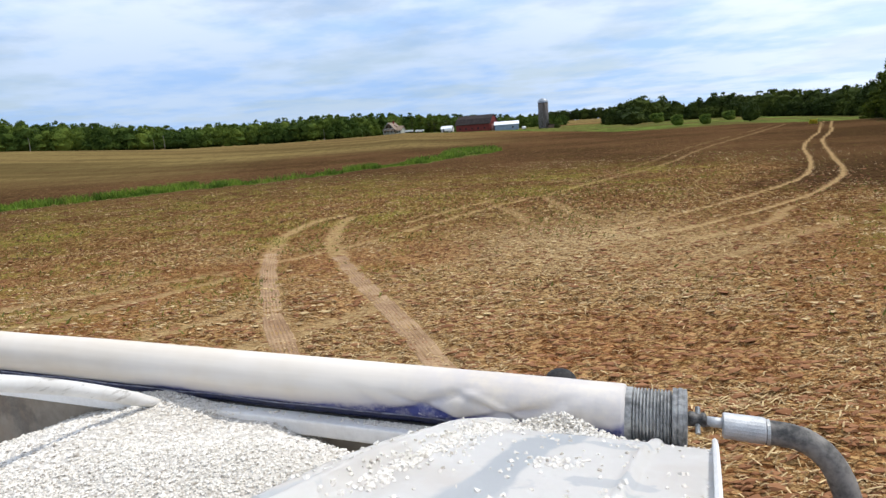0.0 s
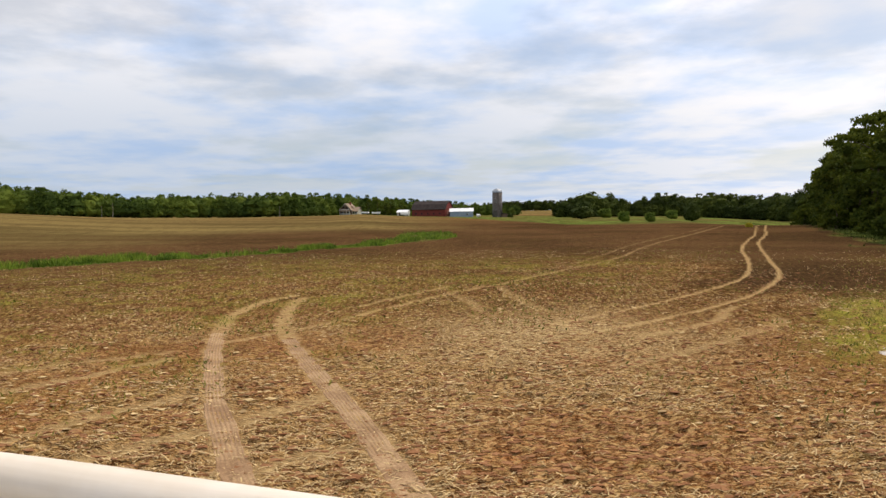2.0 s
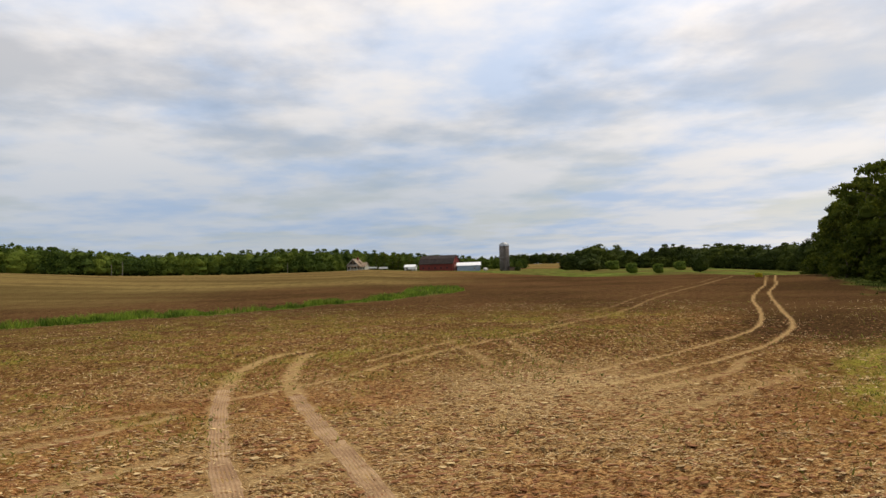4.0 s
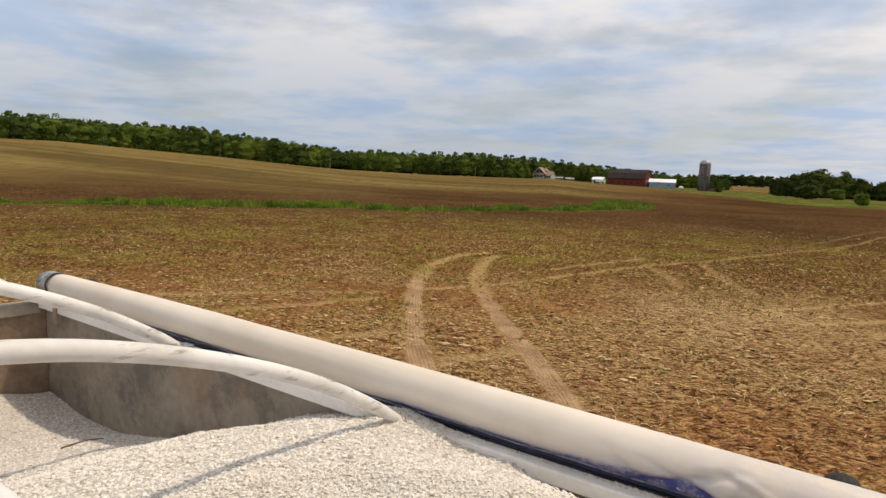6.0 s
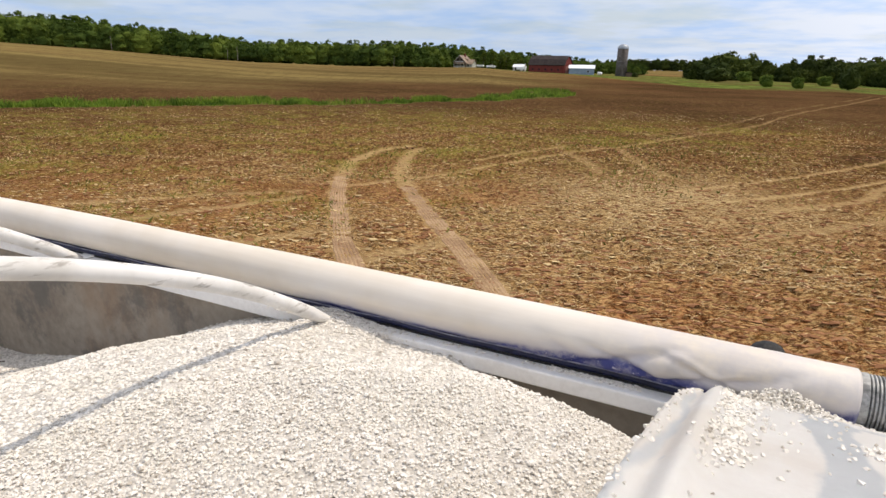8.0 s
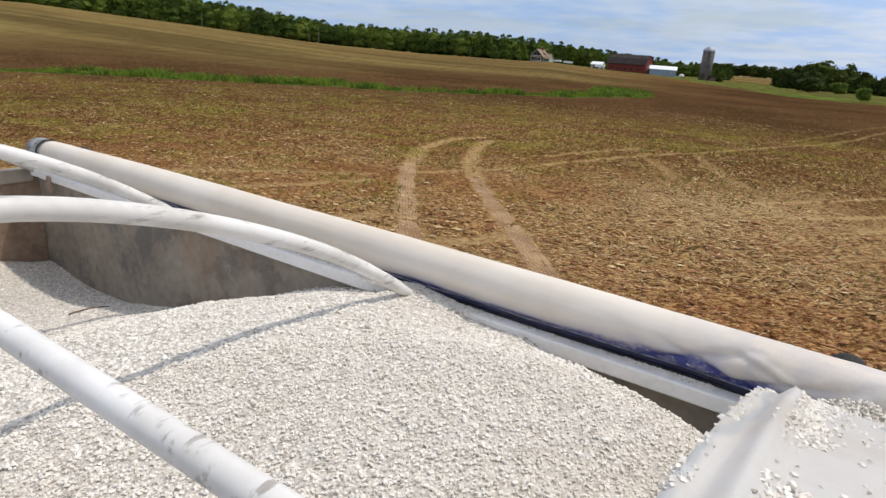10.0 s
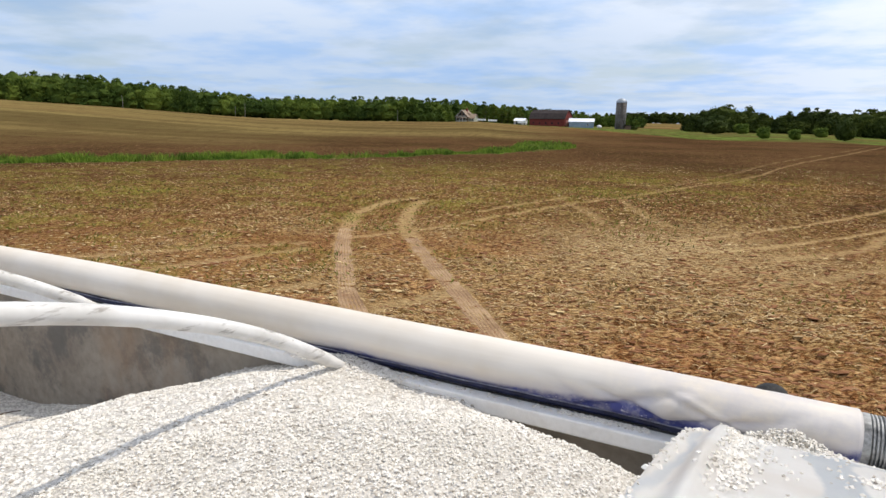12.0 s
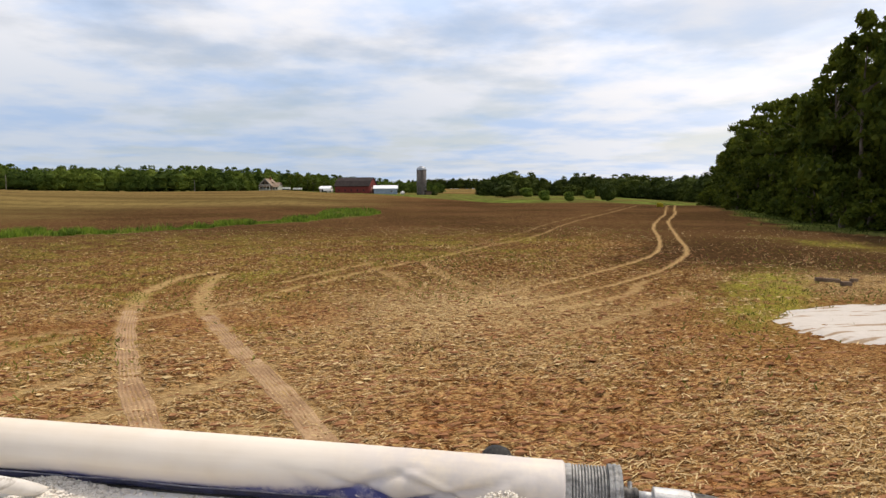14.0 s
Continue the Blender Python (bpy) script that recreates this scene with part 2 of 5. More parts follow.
NAVY = mottled("wet_navy_hem", (0.006, 0.007, 0.022), (0.02, 0.024, 0.07), 20, 0.35)
CORD = mottled("dusty_blue_cord", (0.10, 0.11, 0.18), (0.34, 0.34, 0.40), 30, 0.6)
TARP = surface("dusty_blue_tarp", tarp_colours, 0.65, 0.0, (0.15, 0.004))
PAINT = mottled("dusty_white_paint", (0.76, 0.74, 0.71), (0.88, 0.865, 0.84), 5.0, 0.55, fine=60, bump=(0.15, 0.002))


def bow_colours(n, p):
    scuff = n.ramp(n.noise(n.add("ShaderNodeMapping", Vector=p, Scale=(30.0, 5.0, 30.0)).outputs[0], 1.0, 5.0, 0.65), 0.545, 0.64)
    grime = n.ramp(n.noise(p, 4.0, 5.0, 0.6), 0.42, 0.66)
    white = n.mix(grime, (0.80, 0.79, 0.77), (0.62, 0.60, 0.565))
    return n.mix(n.math("MULTIPLY", scuff, 0.75), white, (0.27, 0.24, 0.21)), scuff


BOWPAINT = surface("scuffed_white_pipe", bow_colours, 0.5, 0.0, (0.15, 0.002))


def steel_colours(n, p):
    big, fine = n.noise(p, 1.6, 5.0, 0.6), n.noise(p, 22.0, 5.0, 0.65)
    grey = n.mix(n.ramp(n.math("ADD", n.math("MULTIPLY", big, 0.65), n.math("MULTIPLY", fine, 0.35)), 0.34, 0.66), (0.215, 0.182, 0.147), (0.39, 0.338, 0.272))
    rust = n.ramp(n.noise(n.add("ShaderNodeMapping", Vector=p, Scale=(1.4, 1.4, 0.8), Location=(3, 1, 5)).outputs[0], 1.0, 6.0, 0.65), 0.50, 0.64)
    grey = n.mix(n.math("MULTIPLY", n.ramp(n.noise(n.add("ShaderNodeMapping", Vector=p, Location=(7, 2, 4)).outputs[0], 2.6, 6.0, 0.7), 0.50, 0.62), 0.65), grey, (0.110, 0.108, 0.102))
    spots = n.ramp(n.noise(p, 34.0, 3.0, 0.6), 0.69, 0.73)
    grey = n.mix(n.math("MULTIPLY", rust, 0.5), grey, (0.30, 0.19, 0.115))
    return n.mix(n.math("MULTIPLY", spots, 0.7), grey, (0.07, 0.05, 0.04)), fine


STEEL = surface("dusty_grey_steel", steel_colours, 0.75, 0.0, (0.1, 0.002))
# rusty brown, also darkened for the shade on the end wall
RUSTY_SHADE = mottled("shaded_rusty_steel", (0.20, 0.135, 0.09), (0.34, 0.25, 0.18), 3.0, 0.8, 0.0, fine=26, bump=(0.15, 0.002))
ZINC = mottled("worn_zinc", (0.22, 0.23, 0.23), (0.52, 0.53, 0.53), 25, 0.5, 0.55)
BRIGHT = mottled("brushed_aluminium", (0.42, 0.43, 0.44), (0.58, 0.59, 0.60), 30, 0.5, 0.35)
RUBBER = mottled("black_rubber", (0.012, 0.012, 0.013), (0.05, 0.048, 0.045), 14, 0.7)
DARKSTEEL = mottled("greasy_dark_steel", (0.035, 0.034, 0.033), (0.16, 0.155, 0.15), 40, 0.55, 0.4)
SPOOL = mottled("grimy_grey_metal", (0.11, 0.11, 0.11), (0.44, 0.44, 0.43), 18, 0.55, 0.3, fine=70)
HOSE = mottled("dusty_black_hose", (0.045, 0.045, 0.045), (0.27, 0.25, 0.225), 11, 0.75, fine=60)


def cap_colours(n, p):
    xyz = n.add("ShaderNodeSeparateXYZ")
    n.put(xyz, "Vector", p)
    flow = n.noise(n.add("ShaderNodeMapping", Vector=p, Scale=(5.0, 1.8, 2.0)).outputs[0], 1.0, 5.0, 0.55)
    along = n.math("ADD", n.math("SUBTRACT", xyz.outputs["X"], n.math("MULTIPLY", xyz.outputs["Y"], 0.042)), n.math("MULTIPLY", n.math("SUBTRACT", flow, 0.5), 0.16))
    def band(mid, half):
        return n.ramp(n.math("ABSOLUTE", n.math("SUBTRACT", along, mid)), half, half - 0.012)
    wiped = n.math("MAXIMUM", band(1.315, 0.045), n.math("MULTIPLY", band(1.122, 0.013), 0.8))
    wiped = n.math("MAXIMUM", wiped, n.math("MULTIPLY", n.ramp(n.noise(p, 4.5, 5.0, 0.55), 0.63, 0.66), 0.7))
    smooth = n.mix(n.noise(p, 9.0), (0.60, 0.63, 0.66), (0.72, 0.74, 0.755))
    caked = n.mix(n.noise(p, 26.0, 5.0, 0.7), (0.86, 0.845, 0.82), (0.93, 0.918, 0.90))
    caked = n.mix(n.math("MULTIPLY", n.ramp(n.noise(p, 3.4, 4.0, 0.6), 0.45, 0.62), 0.6), caked, (0.80, 0.755, 0.70))
    return n.mix(wiped, caked, smooth), n.noise(p, 60.0, 4.0)


CAP = surface("chalky_white_sheet", cap_colours, 0.5, 0.0, (0.2, 0.004))


def pellet_colours(n, p):
    g = n.add("ShaderNodeNewGeometry").outputs["Random Per Island"]
    base = n.mix(g, (0.70, 0.652, 0.582), (0.88, 0.845, 0.792))
    base = n.mix(n.ramp(g, 0.92, 0.95), base, (0.42, 0.375, 0.32))
    return n.mix(n.ramp(n.noise(p, 4.0), 0.4, 0.65), base, n.mix(0.3, base, (0.70, 0.66, 0.57)))


PELLET = surface("limestone_pellet", pellet_colours, 1.0, 0.0, None, 0.05)


# the bed is darker than loose pellets, painting the shade between them
def heap_colours(n, p):
    v = n.add("ShaderNodeTexVoronoi", Vector=p, Scale=130.0)
    return n.mix(v.outputs["Color"], (0.41, 0.376, 0.328), (0.75, 0.706, 0.646)), n.math("SUBTRACT", 1.0, v.outputs["Distance"])


HEAP = surface("shaded_pellet_bed", heap_colours, 1.0, 0.0, (0.8, 0.006), 0.05)


def leaves(name, a, b, thin=0.3, tone=0.25):
    m = bpy.data.materials.new(name)
    m.use_nodes = True
    n = Nodes(m.node_tree)
    p = n.add("ShaderNodeTexCoord").outputs["Object"]
    dark = island(n, tuple(c * 0.7 for c in a), tuple(0.45 * u + 0.55 * v for u, v in zip(a, b)))
    pale = island(n, tuple(0.55 * u + 0.45 * v for u, v in zip(a, b)), (b[0] * 1.25, b[1] * 1.12, b[2]))
    colour = n.mix(n.ramp(n.noise(p, tone, 3.0), 0.38, 0.62), dark, pale)
    d = n.add("ShaderNodeBsdfPrincipled", Roughness=0.8)
    d.inputs["Specular IOR Level"].default_value = 0.1
    n.put(d, "Base Color", colour)
    s = n.add("ShaderNodeBsdfTranslucent", Color=colour)
    k = n.add("ShaderNodeMixShader")
    n.put(k, "0", thin)
    n.put(k, "1", d.outputs[0])
    n.put(k, "2", s.outputs[0])
    n.put(n.add("ShaderNodeOutputMaterial"), "Surface", k.outputs[0])
    return m


LEAF = leaves("forest_leaves", (0.033, 0.055, 0.008), (0.110, 0.140, 0.018))
LEAF_BUSH = leaves("bush_leaves", (0.075, 0.125, 0.022), (0.185, 0.255, 0.042))
LEAF_FAR = leaves("far_leaves", (0.040, 0.074, 0.015), (0.122, 0.178, 0.030), 0.35, 0.07)
# darker copy of the far greens, for the oak woods and dark bushes
LEAF_DARK = leaves("dark_leaves", (0.024, 0.040, 0.010), (0.070, 0.096, 0.018), 0.25, 0.09)
GRASS = leaves("grass_blades", (0.045, 0.098, 0.013), (0.205, 0.315, 0.042), 0.3, 0.5)
# real verge grass, its green darkened for the shade under the trees
VERGE = leaves("shaded_verge_grass", (0.030, 0.048, 0.010), (0.105, 0.135, 0.026), 0.25)
WEED = leaves("weed_leaves", (0.085, 0.105, 0.022), (0.22, 0.225, 0.052), 0.3)
STRAW = surface("straw", lambda n, p: island(n, (0.24, 0.140, 0.060), (0.68, 0.505, 0.255)), 0.8)
CLOD = surface("clod", lambda n, p: n.mix(n.noise(p, 30.0), island(n, (0.17, 0.066, 0.027), (0.40, 0.205, 0.098)), (0.27, 0.122, 0.053)), 0.95)
CLOD_DARK = surface("dark_clod_soil", lambda n, p: island(n, (0.085, 0.043, 0.019), (0.24, 0.125, 0.055)), 0.95)
RUT = mottled("pressed_soil", (0.245, 0.140, 0.072), (0.43, 0.285, 0.158), 1.3, 0.95, fine=16, bump=(0.7, 0.03))
def lime_colours(n, p):
    runs = n.noise(n.add("ShaderNodeMapping", Vector=p, Scale=(0.35, 2.4, 1.0), Rotation=(0, 0, 0.15)).outputs[0], 1.0, 5.0, 0.6)
    pale = n.mix(n.noise(p, 7.0, 5.0, 0.65), (0.42, 0.385, 0.345), (0.60, 0.565, 0.53))
    return n.mix(n.ramp(runs, 0.545, 0.60), pale, (0.30, 0.215, 0.14)), runs


LIME = surface("spilled_lime", lime_colours, 0.9, 0.0, (0.4, 0.02))
BARK = mottled("bark", (0.07, 0.055, 0.04), (0.17, 0.14, 0.11), 1.5, 0.9)
BARNRED = mottled("barn_red_boards", (0.125, 0.022, 0.018), (0.19, 0.035, 0.028), 0.7, 0.8)
BARNROOF = mottled("dark_shingles", (0.020, 0.014, 0.013), (0.046, 0.034, 0.031), 0.6, 0.85)
SHEDWALL = mottled("blue_grey_metal", (0.20, 0.26, 0.34), (0.28, 0.34, 0.42), 0.6, 0.6)
WHITEROOF = mottled("white_metal_roof", (0.74, 0.76, 0.80), (0.84, 0.86, 0.88), 0.5, 0.45)
HOUSEWALL = mottled("cream_siding", (0.40, 0.38, 0.34), (0.58, 0.55, 0.50), 0.8, 0.75)
HOUSEROOF = mottled("tan_shingles", (0.20, 0.145, 0.10), (0.32, 0.24, 0.175), 0.9, 0.85)
CONCRETE = mottled("silo_staves", (0.075, 0.062, 0.057), (0.14, 0.120, 0.110), 0.4, 0.85)
DOME = mottled("galvanised_dome", (0.24, 0.27, 0.31), (0.38, 0.41, 0.45), 0.8, 0.5, 0.3)
GLASS = surface("dark_window_glass", lambda n, p: (0.02, 0.025, 0.03), 0.1)
OLDWOOD = mottled("weathered_wood", (0.085, 0.055, 0.038), (0.19, 0.135, 0.095), 3, 0.85)


# ---- helpers for meshes ----
def mesh_np(name, verts, faces, material, smooth=False):
    """A mesh from arrays: faces all of one size."""
    me = bpy.data.meshes.new(name)
    verts, faces = np.asarray(verts, np.float32), np.asarray(faces, np.int32)
    size = faces.shape[1]
    me.vertices.add(len(verts))
    me.vertices.foreach_set("co", verts.ravel())
    me.loops.add(faces.size)
    me.loops.foreach_set("vertex_index", faces.ravel())
    me.polygons.add(len(faces))
    me.polygons.foreach_set("loop_start", np.arange(len(faces), dtype=np.int32) * size)
    me.polygons.foreach_set("use_smooth", np.full(len(faces), smooth))
    me.update(calc_edges=True)
    me.materials.append(material)
    return me


def part(name, bm, material, parent=None, label="", smooth=False):
    """Links a bmesh as one mesh object under a thing or a part."""
    me = bpy.data.meshes.new(name)
    bmesh.ops.recalc_face_normals(bm, faces=bm.faces)
    for f in bm.faces:
        f.smooth = smooth
    bm.to_mesh(me)
    bm.free()
    me.materials.append(material)
    ob = new(name, me)
    ob.parent = parent
    return tagged(ob, label)


def thing(name, m, label, category, group="", kind=""):
    ob = new(name)
    ob.empty_display_size = 0.2
    ob.matrix_basis = m
    return tagged(ob, label, category, group, kind)


def stuff(name, me, label, category, m=None, parent=None):
    ob = new(name, me)
    if m is not None:
        ob.matrix_basis = m
    ob.parent = parent
    return tagged(ob, label, category, "", "stuff")


def box(lo, hi, bevel=0.0, bm=None):
    bm = bm or bmesh.new()
    mid = [(a + b) / 2 for a, b in zip(lo, hi)]
    made = bmesh.ops.create_cube(bm, size=1, matrix=Matrix.Translation(mid) @ Matrix.Diagonal((*[b - a for a, b in zip(lo, hi)], 1)))
    if bevel:
        edges = list({e for v in made["verts"] for e in v.link_edges})
        bmesh.ops.bevel(bm, geom=edges, offset=bevel, segments=2, affect="EDGES", profile=0.6)
    return bm


def prism(outline, a, b, axis="y", bm=None):
    """A closed outline in two coordinates, drawn out from a to b along the third."""
    bm = bm or bmesh.new()
    def put(p, q, r):
        return {"x": (r, p, q), "y": (p, r, q), "z": (p, q, r)}[axis]
    ends = [[bm.verts.new(put(p, q, r)) for p, q in outline] for r in (a, b)]
    k = len(outline)
    bm.faces.new(ends[0])
    bm.faces.new(ends[1][::-1])
    for i in range(k):
        bm.faces.new((ends[0][i], ends[0][(i + 1) % k], ends[1][(i + 1) % k], ends[1][i]))
    return bm


def sweep(points, radius, segs=14, bm=None, squash=None):
    """A round bar along points; radius and squash (height over width) may be functions of the share of the way."""
    bm = bm or bmesh.new()
    points = [Vector(p) for p in points]
    rings, side = [], None
    for i, p in enumerate(points):
        d = (points[min(i + 1, len(points) - 1)] - points[max(i - 1, 0)]).normalized()
        if side is None:
            side = d.cross(Vector((0, 0, 1)) if abs(d.z) < 0.9 else Vector((1, 0, 0))).normalized()
        side = (side - d * side.dot(d)).normalized()
        up_ = side.cross(d)
        s = i / (len(points) - 1)
        r = radius(s) if callable(radius) else radius
        q = squash(s) if squash else 1.0
        rings.append([bm.verts.new(p + side * (r * math.cos(a)) + up_ * (r * q * math.sin(a))) for a in (2 * math.pi * k / segs for k in range(segs))])
    for a, b in zip(rings, rings[1:]):
        for k in range(segs):
            bm.faces.new((a[k], a[(k + 1) % segs], b[(k + 1) % segs], b[k]))
    bm.faces.new(rings[0])
    bm.faces.new(rings[-1][::-1])
    return bm


def turned(profile, axis_points, segs=28, bm=None):
    """A turned form round the x axis: profile is rows of x, radius; axis_points gives the centre's (y, z) there."""
    bm = bm or bmesh.new()
    rings = []
    for x, r in profile:
        cy, cz = axis_points(x)
        rings.append([bm.verts.new((x, cy + r * math.cos(a), cz + r * math.sin(a))) for a in (2 * math.pi * k / segs for k in range(segs))])
    for a, b in zip(rings, rings[1:]):
        for k in range(segs):
            bm.faces.new((a[k], a[(k + 1) % segs], b[(k + 1) % segs], b[k]))
    bm.faces.new(rings[0])
    bm.faces.new(rings[-1][::-1])
    return bm


def smoothstep(x, a, b):
    t = np.clip((np.asarray(x, float) - a) / (b - a), 0, 1)
    return t * t * (3 - 2 * t)


def lattice(x, y, seed):
    """Smooth value noise between 0 and 1, one cell a unit."""
    xi, yi = np.floor(x).astype(np.int64), np.floor(y).astype(np.int64)
    fx, fy = x - xi, y - yi
    fx, fy = fx * fx * (3 - 2 * fx), fy * fy * (3 - 2 * fy)
    def h(a, b):
        k = (a * 374761393 + b * 668265263 + seed * 974634777) & 0xFFFFFFFF
        k = ((k ^ (k >> 13)) * 1274126177) & 0xFFFFFFFF
        return ((k ^ (k >> 16)) & 0xFFFF) / 65535.0
    return (h(xi, yi) * (1 - fx) + h(xi + 1, yi) * fx) * (1 - fy) + (h(xi, yi + 1) * (1 - fx) + h(xi + 1, yi + 1) * fx) * fy


def fbm(x, y, size, octaves=4, seed=0, keep=0.5):
    x, y = np.asarray(x, float) / size, np.asarray(y, float) / size
    total, gain, norm = 0.0, 1.0, 0.0
    for o in range(octaves):
        total, norm = total + gain * lattice(x * 2**o + 17.3 * o, y * 2**o - 9.1 * o, seed + o), norm + gain
        gain *= keep
    return total / norm


def smooth_line(points, step):
    """A rounded line through points, in steps of about that length."""
    pts = np.array(points, float)
    pts = np.vstack([2 * pts[0] - pts[1], pts, 2 * pts[-1] - pts[-2]])
    rows = []
    for a, b, c, d in zip(pts, pts[1:], pts[2:], pts[3:]):
        k = max(2, int(np.linalg.norm(c - b) / step))
        t = np.linspace(0, 1, k, endpoint=False)[:, None]
        rows.append(0.5 * (2 * b + (c - a) * t + (2 * a - 5 * b + 4 * c - d) * t**2 + (3 * b - a - 3 * c + d) * t**3))
    return np.vstack(rows + [pts[-2:-1]])


def near_line(x, y, line):
    """The distance of points from a line."""
    best = np.full(x.shape, 1e9)
    for (ax, ay), (bx, by) in zip(line, line[1:]):
        dx, dy = bx - ax, by - ay
        t = np.clip(((x - ax) * dx + (y - ay) * dy) / (dx * dx + dy * dy + 1e-12), 0, 1)
        best = np.minimum(best, (x - ax - t * dx) ** 2 + (y - ay - t * dy) ** 2)
    return np.sqrt(best)


# ---- the lie of the land ----
FAR_AZ = [-90, -47, -36, -30, -24, -16.5, -8, -5, 0, 3, 8, 15, 20, 25, 30, 36, 60]
FAR_Z = [10.0, 9.6, 7.1, 5.3, 3.6, 2.8, 2.8, 3.2, 1.5, 1.1, 0.3, -0.1, -0.1, -0.4, -0.2, 0.3, 0.0]


def land(x, y):
    """The ground's height without its clods: level at the box, rising to a low hill on one side."""
    x, y = np.asarray(x, float), np.asarray(y, float)
    az, d = np.degrees(np.arctan2(x, y)), np.hypot(x, y)
    z = np.interp(az, FAR_AZ, FAR_Z) * smoothstep(d, 62, 270)
    z = z * (1 - smoothstep(d, 1200, 3000)) + 3.0 * smoothstep(d, 420, 650) * (1 - smoothstep(d, 1200, 3000))
    z = z - np.interp(az, [24, 32, 45, 60], [0, 2.5, 2.5, 0]) * smoothstep(d, 126, 205) * (1 - smoothstep(d, 1200, 3000))
    return z + (fbm(x, y, 60, 2, 5) - 0.5) * 0.5 * smoothstep(d, 60, 160)


# tyre tracks: centre lines on the field, width, how plain they are
TRACKS = [
    ([(-5.0, 29.4), (-5.9, 27.6), (-6.2, 24.1), (-5.62, 20.7), (-4.95, 18.1), (-4.15, 15.6), (-3.34, 13.2), (-2.64, 11.5), (-2.0, 9.9), (-1.3, 8.4), (-0.6, 7.2)], 0.50, 0.8),
    ([(-4.3, 28.5), (-4.4, 26.4), (-3.92, 22.5), (-3.1, 19.4), (-1.95, 16.2), (-0.86, 13.4), (-0.20, 11.6), (0.28, 10.2), (0.74, 8.8), (1.2, 7.4)], 0.50, 0.8),
    ([(-5.4, 9.6), (-4.25, 10.3), (-3.74, 10.9), (-2.9, 11.5), (-2.06, 12.2), (-1.42, 12.9), (-0.8, 13.6)], 0.5, 0.95),
    ([(-1.9, 9.5), (-1.54, 9.7), (-1.02, 10.1), (-0.42, 10.3)], 0.42, 0.85),
    ([(-7.2, 10.2), (-6.3, 11.2), (-5.8, 12.0), (-5.15, 12.7), (-4.07, 13.6)], 0.42, 0.85),
    ([(-11.5, 14.9), (-9.5, 16.1), (-8.4, 16.9), (-7.2, 17.4), (-6.0, 17.9)], 0.36, 0.8),
    ([(-9.4, 13.4), (-7.9, 14.8), (-7.2, 15.5), (-6.5, 16.4), (-5.8, 17.1)], 0.38, 0.85),
    ([(-5.2, 18.8), (-3.8, 20.2), (-2.4, 21.7), (-1.2, 23.6), (0.0, 25.4), (2.5, 28.9), (5.8, 32.8), (10.3, 38.7)], 0.28, 0.8),
    ([(5.8, 32.8), (10.3, 38.7), (16.2, 46.5), (25.5, 63.0), (42, 88), (62, 119)], 0.20, 0.62),
    ([(-1.4, 25.6), (0.2, 28.2), (2.5, 31.6)], 0.34, 0.7),
    ([(7.5, 38.0), (10.9, 41.5), (16.8, 51.2), (24.9, 65.5), (46.5, 98.3), (60, 120)], 0.14, 0.45),
    ([(72, 124), (65.9, 113.9), (46.4, 80.4), (38.3, 67.5), (30.3, 54.3), (24.6, 43.1), (21.2, 36.8), (18.2, 32.1), (15.6, 29.2), (12.9, 26.6), (10.2, 24.2), (7.2, 21.9), (5.4, 20.6)], 0.22, 0.85),
    ([(74, 124), (66.9, 113.0), (48.0, 80.6), (36.3, 62.0), (26.4, 43.6), (22.6, 36.2), (20.0, 31.8), (17.3, 28.3), (15.1, 25.8), (12.2, 23.2), (10.0, 21.5), (8.0, 20.2), (6.1, 19.0)], 0.24, 0.85),
    ([(13.0, 23.1), (12.1, 22.2), (11.2, 20.7), (9.5, 19.4), (7.6, 18.4)], 0.34, 0.65),
    ([(13.2, 20.6), (12.5, 19.5), (10.5, 18.0), (8.3, 16.4), (6.0, 15.1)], 0.38, 0.52),
    ([(2.5, 29.3), (3.1, 26.1), (3.3, 23.8)], 0.42, 0.4),
    ([(5.1, 30.9), (5.3, 26.5), (5.65, 23.4)], 0.42, 0.4),
]

# the grass waterway: bearing, near and far distance
STRIP_AZ = [-70, -48, -37, -26, -17, -11, -9, -6, -2.5, -1.2, 0, 3.2, 4.4]
STRIP_NEAR = [57, 58.6, 58.0, 58.6, 58.8, 62.5, 66, 68, 70, 74, 77, 84, 90]
STRIP_FAR = [61, 62.8, 63.4, 63.8, 62.8, 66.0, 70, 73, 78, 92, 104, 107, 96]


def in_strip(x, y):
    az, d = np.degrees(np.arctan2(x, y)), np.hypot(x, y)
    wob = (fbm(x, y, 8, 4, 31) - 0.5) * 9
    a, b = np.interp(az, STRIP_AZ, STRIP_NEAR) + wob * 0.5, np.interp(az, STRIP_AZ, STRIP_FAR) + wob
    tufts = 0.3 + 0.7 * smoothstep(fbm(x, y, 2.6, 4, 35), 0.36, 0.56)
    return tufts * smoothstep(d, a - 0.8, a + 0.8) * (1 - smoothstep(d, b - 1.5, b + 1.5)) * (1 - smoothstep(az, 4.0, 4.6))


